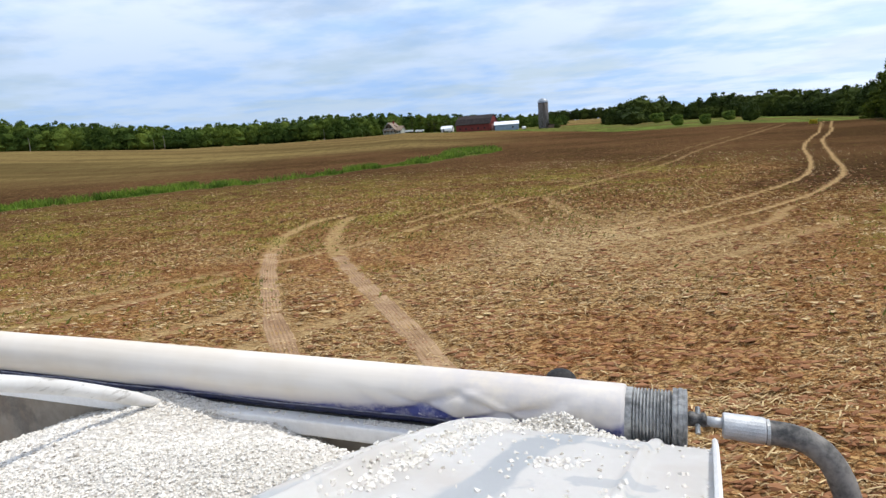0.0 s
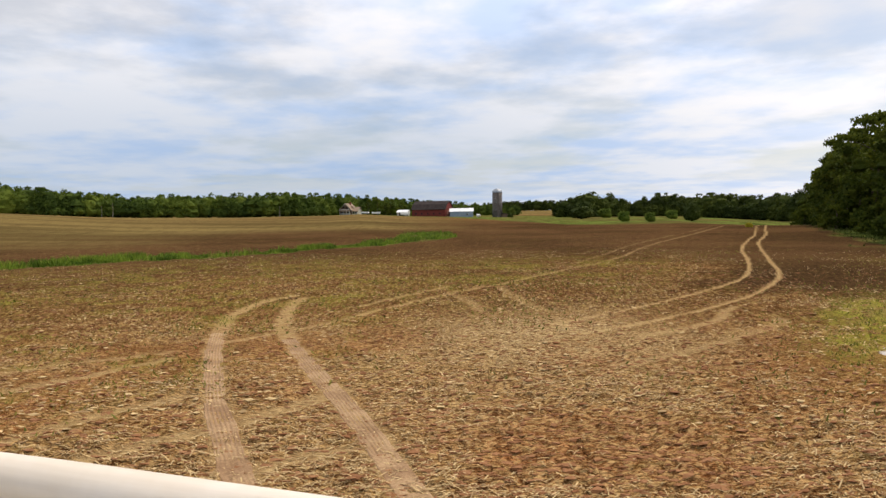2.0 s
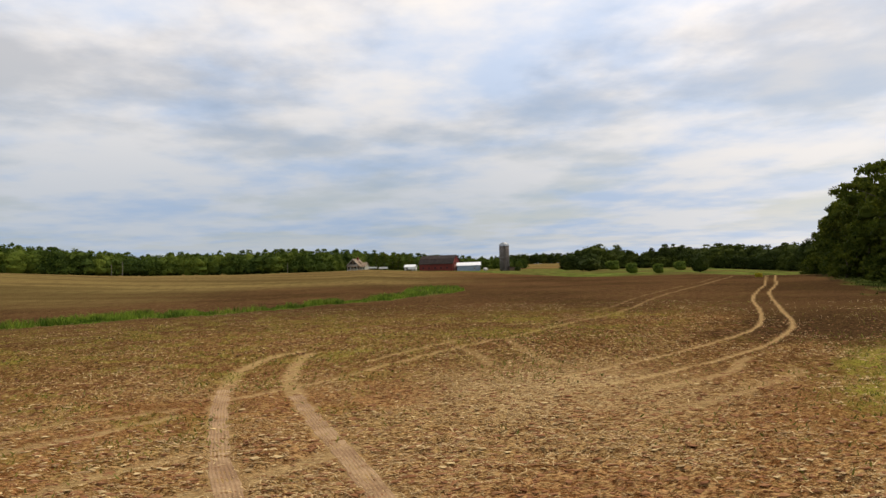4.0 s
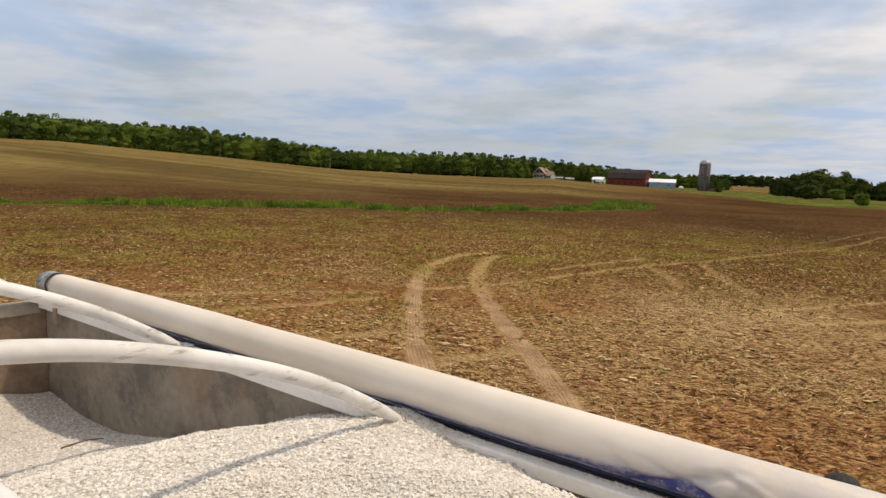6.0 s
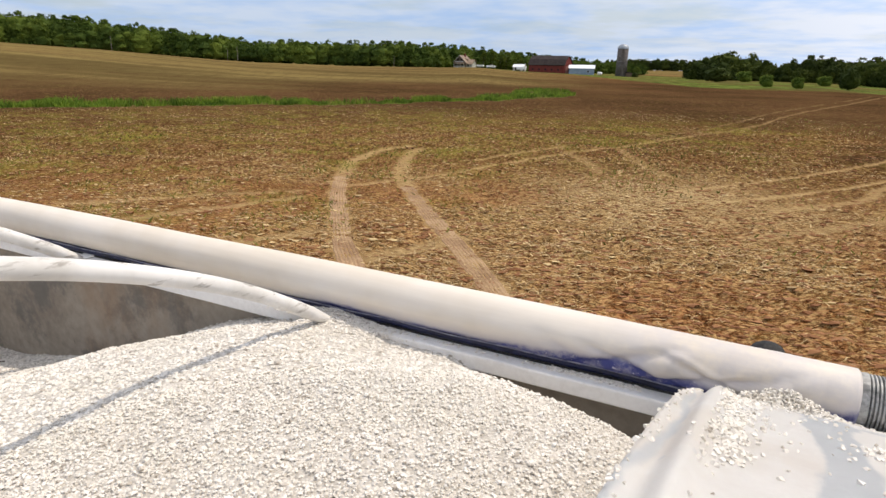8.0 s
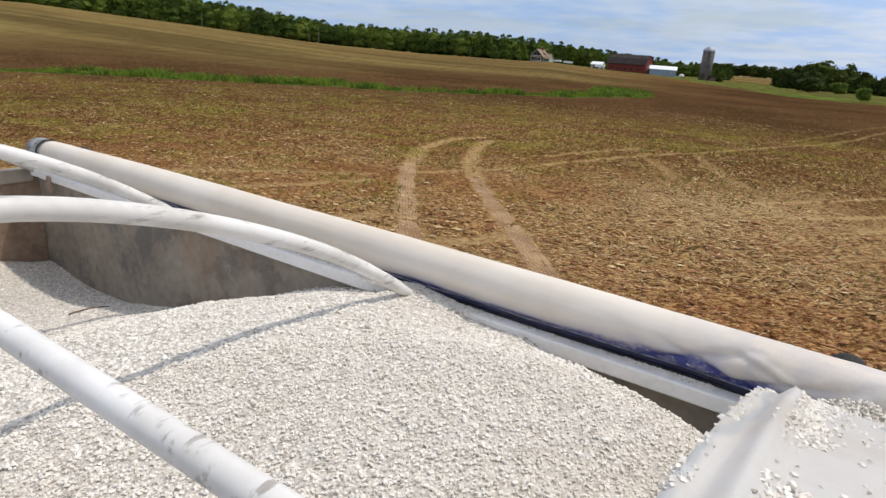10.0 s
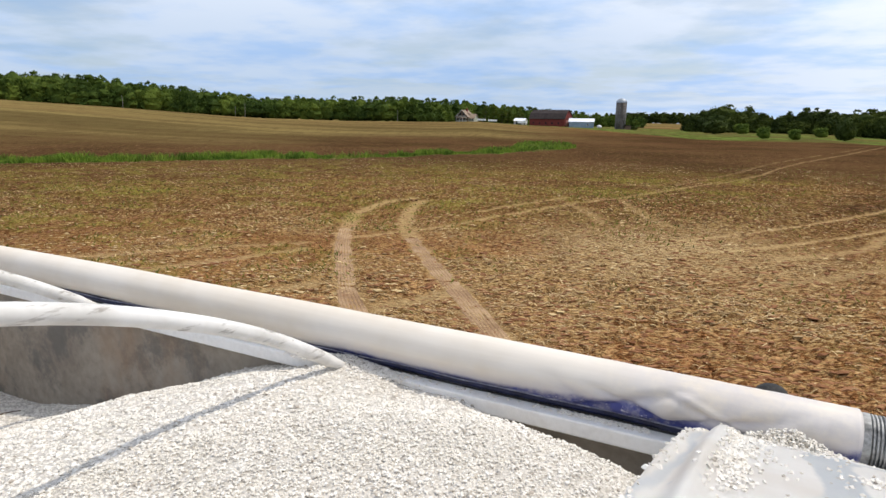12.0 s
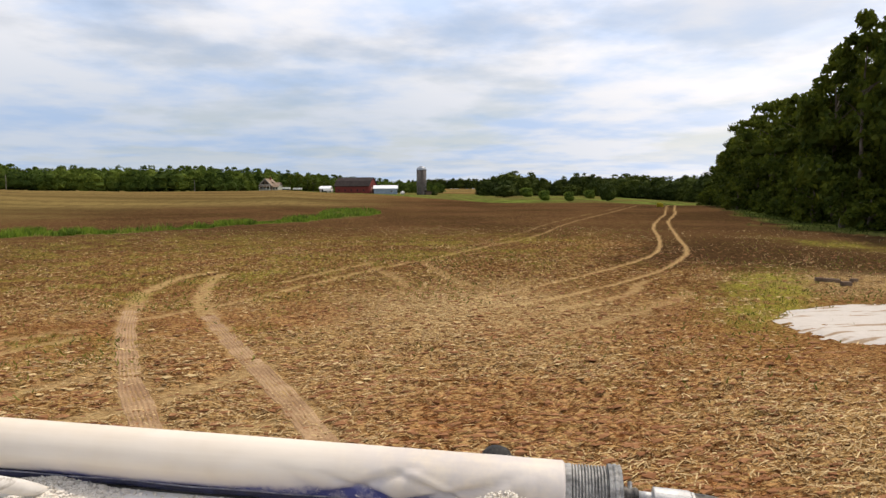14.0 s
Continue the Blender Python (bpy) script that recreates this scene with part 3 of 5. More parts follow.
def farm_grass(x, y):
    az, d = np.degrees(np.arctan2(x, y)), np.hypot(x, y)
    wob = (fbm(x, y, 25, 3, 77) - 0.5) * 40
    edge = np.interp(az, [-60, -8, -3, 3, 6, 9, 14, 18, 21, 28, 33, 36, 60], [900, 350, 312, 290, 250, 210, 150, 147, 152, 162, 180, 200, 200])
    far = np.interp(az, [-60, 8, 9, 14, 16, 60], [600, 460, 400, 380, 800, 800])
    return (0.5 + 0.5 * smoothstep(fbm(x, y * 2, 14, 3, 78), 0.3, 0.6)) * smoothstep(d, edge + wob * 0.4, edge + 10 + wob * 0.4) * (1 - smoothstep(d, far, far + 20))


def masks(x, y):
    """How much each spot of the field is track, grass, dust, straw, moss, far stubble and shaded damp soil."""
    d, az = np.hypot(x, y), np.degrees(np.arctan2(x, y))
    track = np.zeros(x.shape)
    ragged = (fbm(x, y, 0.35, 3, 41) - 0.5) * 0.30
    for line, width, plain in TRACKS:
        line = smooth_line(line, 0.8)
        lo, hi = line.min(0) - 2, line.max(0) + 2
        near = (x > lo[0]) & (x < hi[0]) & (y > lo[1]) & (y < hi[1])
        off = near_line(x[near], y[near], line) + ragged[near] * (0.5 if width < 0.36 else 1)
        track[near] = np.maximum(track[near], plain * (1 - smoothstep(off, width * 0.38, width * 0.75)))
    grass = np.maximum(in_strip(x, y), farm_grass(x, y))
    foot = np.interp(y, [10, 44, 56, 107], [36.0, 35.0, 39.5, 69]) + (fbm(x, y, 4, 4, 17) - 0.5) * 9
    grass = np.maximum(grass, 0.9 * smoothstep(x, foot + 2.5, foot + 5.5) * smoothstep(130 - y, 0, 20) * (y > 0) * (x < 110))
    dust = np.exp(-(((x - 5.0) / 3.9) ** 2 + ((y - 18.8) / 4.3) ** 2)) * (0.40 + 1.15 * fbm(x, y, 1.1, 4, 37))
    dust = np.maximum(dust, 0.62 * np.exp(-((((x - 20.6) / 4.6) ** 2 + ((y - 20.6) / 3.2) ** 2) ** 2)) * (0.5 + 0.8 * fbm(x, y, 1.3, 3, 39)))
    straw = np.clip(0.8 - np.abs(d - 13) / 16, -0.35, 0.45) + (fbm(x, y, 2.6, 3, 12) - 0.5) * 1.5 - 0.5 * smoothstep(d, 28, 45)
    moss = np.exp(-(((x - 15.5 - 0.78 * (y - 19.5)) / 1.45) ** 2 + ((y - 19.6) / 4.0) ** 2)) * 1.7
    moss = np.maximum(moss, 0.6 * np.exp(-(((x - 32.4) / 2.0) ** 2 + ((y - 34.6) / 4.6) ** 2)))
    moss = np.maximum(moss, 0.55 * np.exp(-(((x + 2.5) / 1.4) ** 2 + ((y - 28.3) / 2.4) ** 2)))
    moss = np.maximum(moss, 0.6 * np.exp(-(((x + 19) / 3) ** 2 + ((y - 29) / 3) ** 2)))
    olive = smoothstep(d, 10, 21) * (1 - smoothstep(d, 48, 62)) * (1 - 0.95 * smoothstep(az, -14, 8)) * smoothstep(fbm(x, y, 1.3, 4, 97), 0.42, 0.6)
    moss = np.maximum(moss, 0.34 * olive)
    band = np.exp(-(((d - 37 - 0.25 * az) / 10) ** 2)) * smoothstep(az, -22, -4) * (1 - smoothstep(az, 20, 27)) * smoothstep(fbm(x, y, 2.2, 4, 98), 0.40, 0.58)
    moss = np.maximum(moss, 0.40 * band)
    moss = np.clip(moss * (0.35 + 1.1 * smoothstep(fbm(x, y, 0.9, 4, 88), 0.32, 0.62)), 0, 1)
    wave = (fbm(x, y, 40, 3, 19) - 0.5) * 50
    stubble = smoothstep(d + wave * 0.5 + 18 * smoothstep(-az, 10, 30), 95, 148) * (1 - smoothstep(az, -6, 10)) * (0.5 + 0.5 * fbm(x * 0.25, y, 14, 3, 55))
    stubble = np.maximum(stubble, smoothstep(d, 430, 470) * (0.6 + 0.4 * fbm(x, y, 60, 2, 9)))
    # far soil darkened for cloud shadow as well as damp
    damp_shade = smoothstep(d + (fbm(x, y, 9, 3, 28) - 0.5) * 30, 30, 58) * (1 - 0.35 * smoothstep(d, 150, 260))
    damp_shade = damp_shade * (1 - 0.45 * np.exp(-(((d - 40) / 12) ** 2)))
    # darker still towards the forest, as painted tree shade
    damp_shade = np.maximum(damp_shade, 1.75 * smoothstep(az + (fbm(x, y, 5, 3, 29) - 0.5) * 14, 24, 33) * smoothstep(d + (fbm(x, y, 3, 3, 27) - 0.5) * 8, 30, 36))
    return track, grass, dust, straw, moss, np.clip(stubble, 0, 1), damp_shade


def clods(x, y, track):
    """The tilled surface: clods, ridges and pressed wheel lugs."""
    d = np.hypot(x, y)
    rough = (fbm(x, y * 1.9, 0.46, 4, 3, 0.62) - 0.5) * 0.14 + (np.minimum(np.abs(fbm(x, y * 2.1, 0.62, 2, 53) - 0.5), 0.12) - 0.08) * 0.5 * (1 - 0.7 * smoothstep(d, 13, 26)) + (fbm(x, y * 1.6, 1.7, 2, 23) - 0.5) * 0.10
    lugs = np.sin((y + 0.18 * x + (fbm(x, y, 1.5, 2, 8) - 0.5) * 0.5) * 2 * math.pi / 0.36) * 0.040 * smoothstep(fbm(x, y, 4, 2, 61), 0.35, 0.6) * smoothstep(fbm(x, y * 2, 0.9, 2, 63), 0.30, 0.55)
    return (rough + lugs) * (1 - 0.95 * np.sqrt(track)) * (1 - smoothstep(d, 90, 220)) - 0.034 * track


def build_ground():
    az = np.radians(np.concatenate([np.arange(-180, -60.1, 4.0), np.arange(-60, 15, 0.24), np.arange(15, 33, 0.14), np.arange(33, 60, 0.25), np.arange(60, 180, 4.0)]))
    r = [0.01, 0.3]
    while r[-1] < 4600:
        v = r[-1]
        r.append(v * (1.25 if v < 1 else 1.06 if v < 7 else 1.0055 if v < 15 else 1.0085 if v < 45 else 1.015 if v < 260 else 1.05))
    r = np.array(r)
    x, y = np.outer(r, np.sin(az)).ravel(), np.outer(r, np.cos(az)).ravel()
    track, grass, dust, straw, moss, stubble, damp_shade = masks(x, y)
    reach = np.hypot(x, y)
    lumpy = smoothstep(reach, 13, 28) * (1 - smoothstep(reach, 65, 130))
    z = land(x, y) + clods(x, y, track)
    k, n = len(az), len(r)
    i, j = np.meshgrid(np.arange(n - 1), np.arange(k), indexing="ij")
    jn = (j + 1) % k
    faces = np.stack([i * k + j, (i + 1) * k + j, (i + 1) * k + jn, i * k + jn], -1).reshape(-1, 4)[:, ::-1]
    verts = np.column_stack([x, y, z])
    centre = len(verts)
    verts = np.vstack([verts, [[0, 0, 0]]])
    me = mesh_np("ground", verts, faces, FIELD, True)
    for name, values in (("track", track), ("grass", grass), ("dust", dust), ("straw", straw), ("moss", moss), ("stubble", stubble), ("damp_shade", damp_shade), ("lumpy", lumpy)):
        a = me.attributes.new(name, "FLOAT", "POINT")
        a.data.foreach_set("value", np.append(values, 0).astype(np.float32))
    ob = new("ground", me)
    return tagged(ob, "tilled brown field with straw litter and tyre tracks", "ground", kind="structure")


ground = build_ground()


def build_rut(line, width, seed):
    """A pressed wheel track with fine ribs running along it."""
    line = smooth_line(line, 0.12)
    d = np.gradient(line, axis=0)
    d /= np.linalg.norm(d, axis=1)[:, None]
    side = np.column_stack([d[:, 1], -d[:, 0]])
    across = np.linspace(-0.5, 0.5, 29)
    edge = 1.05 + 0.36 * (fbm(np.arange(len(line)) * 0.12, np.zeros(len(line)), 0.45, 4, seed) - 0.5)
    pts = line[:, None] + side[:, None] * (across[None, :, None] * width * edge[:, None, None])
    ribs = 0.009 * np.cos(across * 2 * math.pi * 7) * (np.abs(across) < 0.47)
    lip = 0.004 * smoothstep(np.abs(across), 0.25, 0.40) - 0.05 * smoothstep(np.abs(across), 0.40, 0.5)
    x, y = pts[..., 0], pts[..., 1]
    z = land(x, y) - 0.016 + ribs * 1.4 * smoothstep(fbm(x, y, 1.6, 3, seed + 5), 0.3, 0.6) + lip + (fbm(x, y, 0.22, 3, seed + 3) - 0.5) * 0.03
    n, k = len(line), len(across)
    i, j = np.meshgrid(np.arange(n - 1), np.arange(k - 1), indexing="ij")
    faces = np.stack([i * k + j, i * k + j + 1, (i + 1) * k + j + 1, (i + 1) * k + j], -1).reshape(-1, 4)
    ob = new("tyre_track", mesh_np("tyre_track", np.column_stack([x.ravel(), y.ravel(), z.ravel()]), faces, RUT, True))
    return tagged(ob, "pale pressed tyre track with fine tread ribs", "tyre track", "tyre tracks", "structure")


for n_, (line_, width_, plain_) in enumerate(TRACKS[:2]):
    build_rut(line_[3:], width_ * 1.0, 100 + n_ * 7)

# ---- the hopper box and what lies on it; u runs along the rolled tarp, v across the box ----
TR = pose(0, 2.352, 0, rz=-19.4)
U0, U1, V1 = -2.54, 1.60, -2.40          # ends of the box, far side at v = 0
RAIL = 2.938
TUBE_Z, TUBE_R = 3.02, 0.066


def arch(v):
    """The height of the tarp bows' centre line."""
    return 2.926 + 0.484 * (1 - min(1.03, abs((v + 1.25) / 1.18)) ** 1.62)


def build_box():
    b = thing("hopper_box", TR, "dusty grey steel hopper box with white top rails", "hopper")
    for lo, hi, name in (((U0, -0.030, 0.02), (U1, -0.006, 2.892), "side_wall"), ((U0, V1 - 0.02, 0.02), (U1, V1 + 0.004, 2.892), "side_wall")):
        part(name, box(lo, hi, 0.004), STEEL, b)
    for u in (U0, U1 - 0.03):
        part("end_wall", box((u, V1 + 0.006, 0.02), (u + 0.03, -0.032, 2.875), 0.004), RUSTY_SHADE, b, "rust-tinged end wall, darkened for shade")
    for v in (-0.078, V1 - 0.05):
        part("top_rail", box((U0, v, 2.894), (U1 - 0.09, v + 0.128, RAIL), 0.006), PAINT, b, "dusty white box-section rail")
    for u in (U0 - 0.02, U1 - 0.17):
        part("end_rail", box((u, V1 + 0.07, 2.86), (u + 0.07, -0.066, 2.93), 0.008), PAINT if u > 0 else STEEL, b, "dusty end rail")
    part("black_strip", box((U0 + 0.05, -0.036, RAIL + 0.001), (1.40, 0.012, RAIL + 0.007), 0.002), RUBBER, b, "thin black strip under the tarp roll")
    part("bracket", box((-2.30, -0.088, 2.84), (-2.262, -0.079, 2.925), 0.003), RUSTY_SHADE, b, "rusty bracket on the rail")
    return b


build_box()


def fold(x, a):
    """The creased folds of the cloth near its end: how far the surface stands in or out at x and round angle a."""
    s = 0.0
    for x0, a0, wx, wa, h, lean in ((0.80, 3.5, 0.060, 0.6, -0.005, 0.10), (0.925, 3.25, 0.050, 0.7, -0.011, -0.14), (0.985, 3.6, 0.040, 0.55, -0.010, 0.20), (1.035, 3.0, 0.045, 0.6, 0.008, -0.05),
                                    (1.085, 3.5, 0.045, 0.55, -0.012, -0.22), (1.130, 3.1, 0.035, 0.5, 0.007, 0.16), (1.175, 3.5, 0.045, 0.6, -0.010, 0.18), (1.225, 2.9, 0.050, 0.5, -0.006, -0.12),
                                    (1.30, 3.4, 0.030, 0.7, -0.004, 0.02), (1.345, 3.3, 0.020, 0.9, -0.003, 0.0)):
        s += h * max(0.0, 1 - abs(x - x0 - (a - a0) * lean) / wx) * max(0.0, 1 - ((a - a0) / wa / 1.5) ** 2)
    return s


# how high the dust has come off the cloth, from -1 at its underside to 1 at its top
BARE_U = [-2.41, -0.1, 0.05, 0.12, 0.3, 0.55, 0.75, 0.88, 0.97, 1.02, 1.08, 1.14, 1.24, 1.33, 1.41]
BARE_H = [-1.2, -1.0, -0.58, -0.58, -0.70, -0.62, -0.40, -0.14, -0.12, -0.42, -0.32, -0.46, -0.44, -0.22, 0.02]


def build_tarp():
    roll = thing("tarp_roll", TR, "rolled blue tarp caked in pale dust on the box rail", "tarp roll")
    bm, rings, segs = bmesh.new(), [], 64
    crease, bare, rubbed = [], [], []
    for i in range(0, 261):
        x = -2.41 + 3.0 * i / 100 if i < 100 else 0.59 + 0.82 * (i - 100) / 160
        sag = 0.009 * math.sin((x + 2.4) / 3.8 * math.pi) - 0.007 * ((x + 2.4) / 3.8) ** 2
        ring = []
        for k in range(segs):
            a = 2 * math.pi * k / segs
            r = TUBE_R + 0.0025 * (noise.noise((x * 1.7, math.cos(a) * 1.2, math.sin(a) * 1.2))) + 1.1 * fold(x, a)
            r += 0.0012 * abs(noise.noise((x * 14, a * 1.5, 2.0))) * float(smoothstep(x, 0.3, 0.9))
            bare.append(float(np.interp(x, BARE_U, BARE_H)) - math.sin(a) - (0.7 if math.cos(a) > 0.3 else 0.0))
            rubbed.append(0.62 * float(smoothstep(x, 0.72, 1.08)))
            crease.append(min(0.8, max(0.0, -fold(x, a) - 0.0015) * 90) * (1 if a > 2.7 else 0.2))
            r += 0.0025 * math.exp(-(((a - 4.3) / 0.12) ** 2))
            if i in (0, 260):
                r -= 0.006
            ring.append(bm.verts.new((x, r * math.cos(a), r * math.sin(a) + sag)))
        rings.append(ring)
    for p, q in zip(rings, rings[1:]):
        for k in range(segs):
            bm.faces.new((p[k], p[(k + 1) % segs], q[(k + 1) % segs], q[k]))
    bm.faces.new(rings[0])
    bm.faces.new(rings[-1])
    cloth = part("cloth", bm, TARP, roll, "dusty blue vinyl cloth, wrinkled near its end", True)
    cloth.location = (0, 0, TUBE_Z)
    kept = cloth.data.attributes.new("crease", "FLOAT", "POINT")
    kept.data.foreach_set("value", np.array(crease, np.float32))
    worn_off = cloth.data.attributes.new("bare", "FLOAT", "POINT")
    worn_off.data.foreach_set("value", np.array(bare, np.float32))
    thinned = cloth.data.attributes.new("rubbed", "FLOAT", "POINT")
    thinned.data.foreach_set("value", np.array(rubbed, np.float32))
    drape = [(-2.0 + 0.085 * i, -0.027 - 0.003 * math.sin(i * 0.9), 2.955 + 0.0015 * math.sin(i * 1.7)) for i in range(40)]
    part("hem", sweep(drape, 0.0115, 10), NAVY, roll, "dark wet hem along the underside", True)
    part("hem_cord", sweep([(x, y - 0.012, z + 0.010) for x, y, z in drape], 0.0020, 6), CORD, roll, "thin pale cord along the hem", True)
    END_Z = TUBE_Z - 0.007
    centre = lambda x: (0.0, END_Z)
    # ribbed spool with a plain collar and a rim
    prof = [(1.405, 0.052), (1.408, 0.065), (1.424, 0.066)]
    for k in range(11):
        x = 1.426 + k * 0.0072
        prof += [(x, 0.0590), (x + 0.0018, 0.0648), (x + 0.0046, 0.0648), (x + 0.0062, 0.0590)]
    low = lambda x: (0.0, END_Z - 0.003)
    prof = [(x, r * 0.95) for x, r in prof]
    part("spool", turned(prof + [(1.507, 0.062), (1.507, 0.05)], low, 36), SPOOL, roll, "ribbed grey spool")
    part("spool_rim", turned([(1.508, 0.055), (1.509, 0.067), (1.516, 0.068), (1.519, 0.065), (1.523, 0.068), (1.529, 0.068), (1.532, 0.065), (1.538, 0.067), (1.540, 0.06), (1.531, 0.055), (1.531, 0.02)], low, 36), SPOOL, roll, "worn pale rim")
    part("spool", turned([(-2.545, 0.02), (-2.545, 0.064), (-2.50, 0.068), (-2.44, 0.068), (-2.43, 0.064), (-2.412, 0.064), (-2.412, 0.03)], lambda x: (0.0, TUBE_Z), 32), SPOOL, roll, "grey spool at the tarp's far end")
    # a black ring standing in for the dark gap at the far end
    part("gap_ring", turned([(-2.432, 0.05), (-2.431, 0.069), (-2.418, 0.069), (-2.417, 0.05)], lambda x: (0.0, TUBE_Z), 28), RUBBER, roll)
    # joint, rod, sleeve and hose
    joint = part("joint", turned([(1.532, 0.012), (1.540, 0.015), (1.552, 0.0165), (1.556, 0.013), (1.566, 0.013), (1.570, 0.0165), (1.577, 0.015), (1.579, 0.011)], centre, 18), DARKSTEEL, roll, "small dark steel joint", True)
    part("bolt", sweep([(1.561, -0.024, END_Z - 0.022), (1.561, 0.020, END_Z + 0.020)], 0.0055, 8), ZINC, joint)
    part("rod", sweep([(1.574, 0, END_Z - 0.002), (1.62, 0, END_Z - 0.004)], 0.0115, 14), BRIGHT, roll, "bright steel rod", True)
    part("sleeve", turned([(1.610, 0.012), (1.611, 0.025), (1.613, 0.028), (1.690, 0.0285), (1.694, 0.027), (1.695, 0.02)], lambda x: (0.0, END_Z - 0.008 - (x - 1.61) * 0.05), 24), BRIGHT, roll, "satin aluminium crimp sleeve")
    bend = smooth_line([(1.685, 0, 2.999), (1.73, 0, 2.997), (1.777, -0.002, 2.984), (1.819, -0.008, 2.945), (1.848, -0.02, 2.87), (1.855, -0.05, 2.77), (1.82, -0.12, 2.60), (1.73, -0.22, 2.45), (1.60, -0.30, 2.38)], 0.012)
    part("hose", sweep(bend, lambda s: 0.0260 + 0.0005 * math.sin(s * 160), 20), HOSE, roll, "dusty black rubber hose bending down", True)
    part("hose_band", turned([(1.695, 0.024), (1.696, 0.0275), (1.702, 0.0275), (1.703, 0.024)], lambda x: (0.0, 2.999), 20), ZINC, roll)
    return roll


build_tarp()


def bow_line(u, k=44):
    vs = [-0.052 - i * (2.396 / k) for i in range(k + 1)]
    return [(u, v, arch(v) + 0.003 + 0.007 * math.exp(-(((v + 0.38) / 0.22) ** 2)) - 0.006 * float(smoothstep(-v, 0.5, 1.0))) for v in vs]


def build_bow(u, thick=1.0):
    b = thing("tarp_bow", TR @ Matrix.Translation((u, 0, 0)), "scuffed white bent pipe arching over the pellets", "tarp bow", "tarp bows")
    flare = lambda s: thick * 0.0195 + 0.0012 * float(smoothstep(min(s, 1 - s), 0.02, 0.30)) + 0.003 * (max(0, 0.05 - s) + max(0, s - 0.95)) / 0.05
    flat_ = lambda s: 1.0 - 0.5 * (max(0, 0.045 - s) + max(0, s - 0.955)) / 0.045
    part("pipe", sweep(bow_line(0), flare, 18, squash=flat_), BOWPAINT, b, "", True)
    for v in (-0.048, -2.385):
        part("foot", box((-0.03, v - 0.03, RAIL + 0.001), (0.03, v + 0.03, RAIL + 0.007), 0.002), PAINT, b)
    return b


for u_ in (0.07, -1.13, -2.47):
    build_bow(u_, 1.0 if u_ > 0 else 1.2)

pole = thing("ridge_pole", TR, "white painted pole running along under the tarp bows", "ridge pole")
part("pipe", sweep([(U0 + (1.02 - U0) * i / 20, -1.325, 3.384) for i in range(21)], lambda s: 0.0178 - 0.004 * s * s, 18), BOWPAINT, pole, "", True)


def skew(u):
    """How far the cap leans along the box for each metre across it."""
    return 0.042 * np.clip((np.asarray(u) - 1.05) / 0.05, 0.1, 1)


def build_cap():
    """The arched sheet cap over the box's end, with a raised rib, a bead and a turned-up lip."""
    cap = thing("end_cap", TR, "arched chalky white sheet cap strewn with pellets", "end cap")

    across = [-0.02, -0.05, -0.10, -0.226, -0.38, -0.55, -0.69, -0.80, -0.90, -1.05, -1.25]
    crown = [2.938, 2.972, 3.000, 3.066, 3.136, 3.198, 3.243, 3.272, 3.298, 3.335, 3.350]

    def height(u, v):
        """u is counted square to the cap, which sits slightly askew on the box."""
        z = float(np.interp(max(v, -2.5 - v), across[::-1], crown[::-1]))
        z -= 0.13 * max(0.0, (1.103 - u) / 0.048) ** 2.0
        z += 0.020 * math.exp(-(((u - 1.154) / 0.016) ** 2)) - 0.006 * math.exp(-(((u - 1.124) / 0.012) ** 2)) + 0.013 * math.exp(-(((u - 1.482) / 0.007) ** 2))
        return z + 0.004 * (float(noise.noise((u * 9, v * 5, 0.3))))

    us = sorted({round(1.055 + 0.005 * i, 4) for i in range(33)} | {round(1.22 + 0.03 * i, 4) for i in range(8)} | {round(1.45 + 0.006 * i, 4) for i in range(11)} | {1.54, 1.57, 1.590})
    vs = [-0.02 - 0.012 * i for i in range(18)] + [-0.236 - 0.043 * i for i in range(51)]
    bm = bmesh.new()
    grid = [[bm.verts.new((u + float(skew(u)) * (v + 0.1), v, max(height(u, v), RAIL + 0.001))) for v in vs] for u in us]
    for a, b in zip(grid, grid[1:]):
        for k in range(len(vs) - 1):
            bm.faces.new((a[k], a[k + 1], b[k + 1], b[k]))
    bmesh.ops.solidify(bm, geom=list(bm.faces), thickness=0.004)
    part("skin", bm, CAP, cap, "", True)
    bm, rows = bmesh.new(), []
    for v in vs:
        z, u = max(height(1.590, v), RAIL + 0.001), 1.590 + float(skew(1.590)) * (v + 0.1)
        rows.append([bm.verts.new(p) for p in ((u - 0.004, v, z - 0.03), (u + 0.004, v, z - 0.03), (u + 0.004, v, z + 0.022), (u, v, z + 0.026), (u - 0.004, v, z + 0.022))])
    for a, b in zip(rows, rows[1:]):
        for k in range(5):
            bm.faces.new((a[k], a[(k + 1) % 5], b[(k + 1) % 5], b[k]))
    bm.faces.new(rows[0])
    bm.faces.new(rows[-1])
    part("lip", bm, PAINT, cap, "turned-up white lip")
    return height


cap_height = build_cap()


def build_stop(u):
    s = thing("rubber_stop", TR @ Matrix.Translation((u, 0, 0)), "black rounded rubber stop on a bracket behind the tarp roll", "rubber stop", "rubber stops")
    bm = bmesh.new()
    bmesh.ops.create_uvsphere(bm, u_segments=20, v_segments=12, radius=1, matrix=Matrix.Translation((0, 0.118, 3.028)) @ Matrix.Diagonal((0.040, 0.036, 0.029, 1)))
    part("dome", bm, RUBBER, s, "", True)
    part("bracket", box((-0.02, -0.027, 2.80), (0.02, -0.02, 2.885), 0.001), ZINC, s)
    part("arm", box((-0.012, -0.02, 2.84), (0.012, 0.125, 2.852), 0.002), ZINC, s)
    part("stem", sweep([(0, 0.118, 2.853), (0, 0.118, 3.02)], 0.012, 10), ZINC, s)


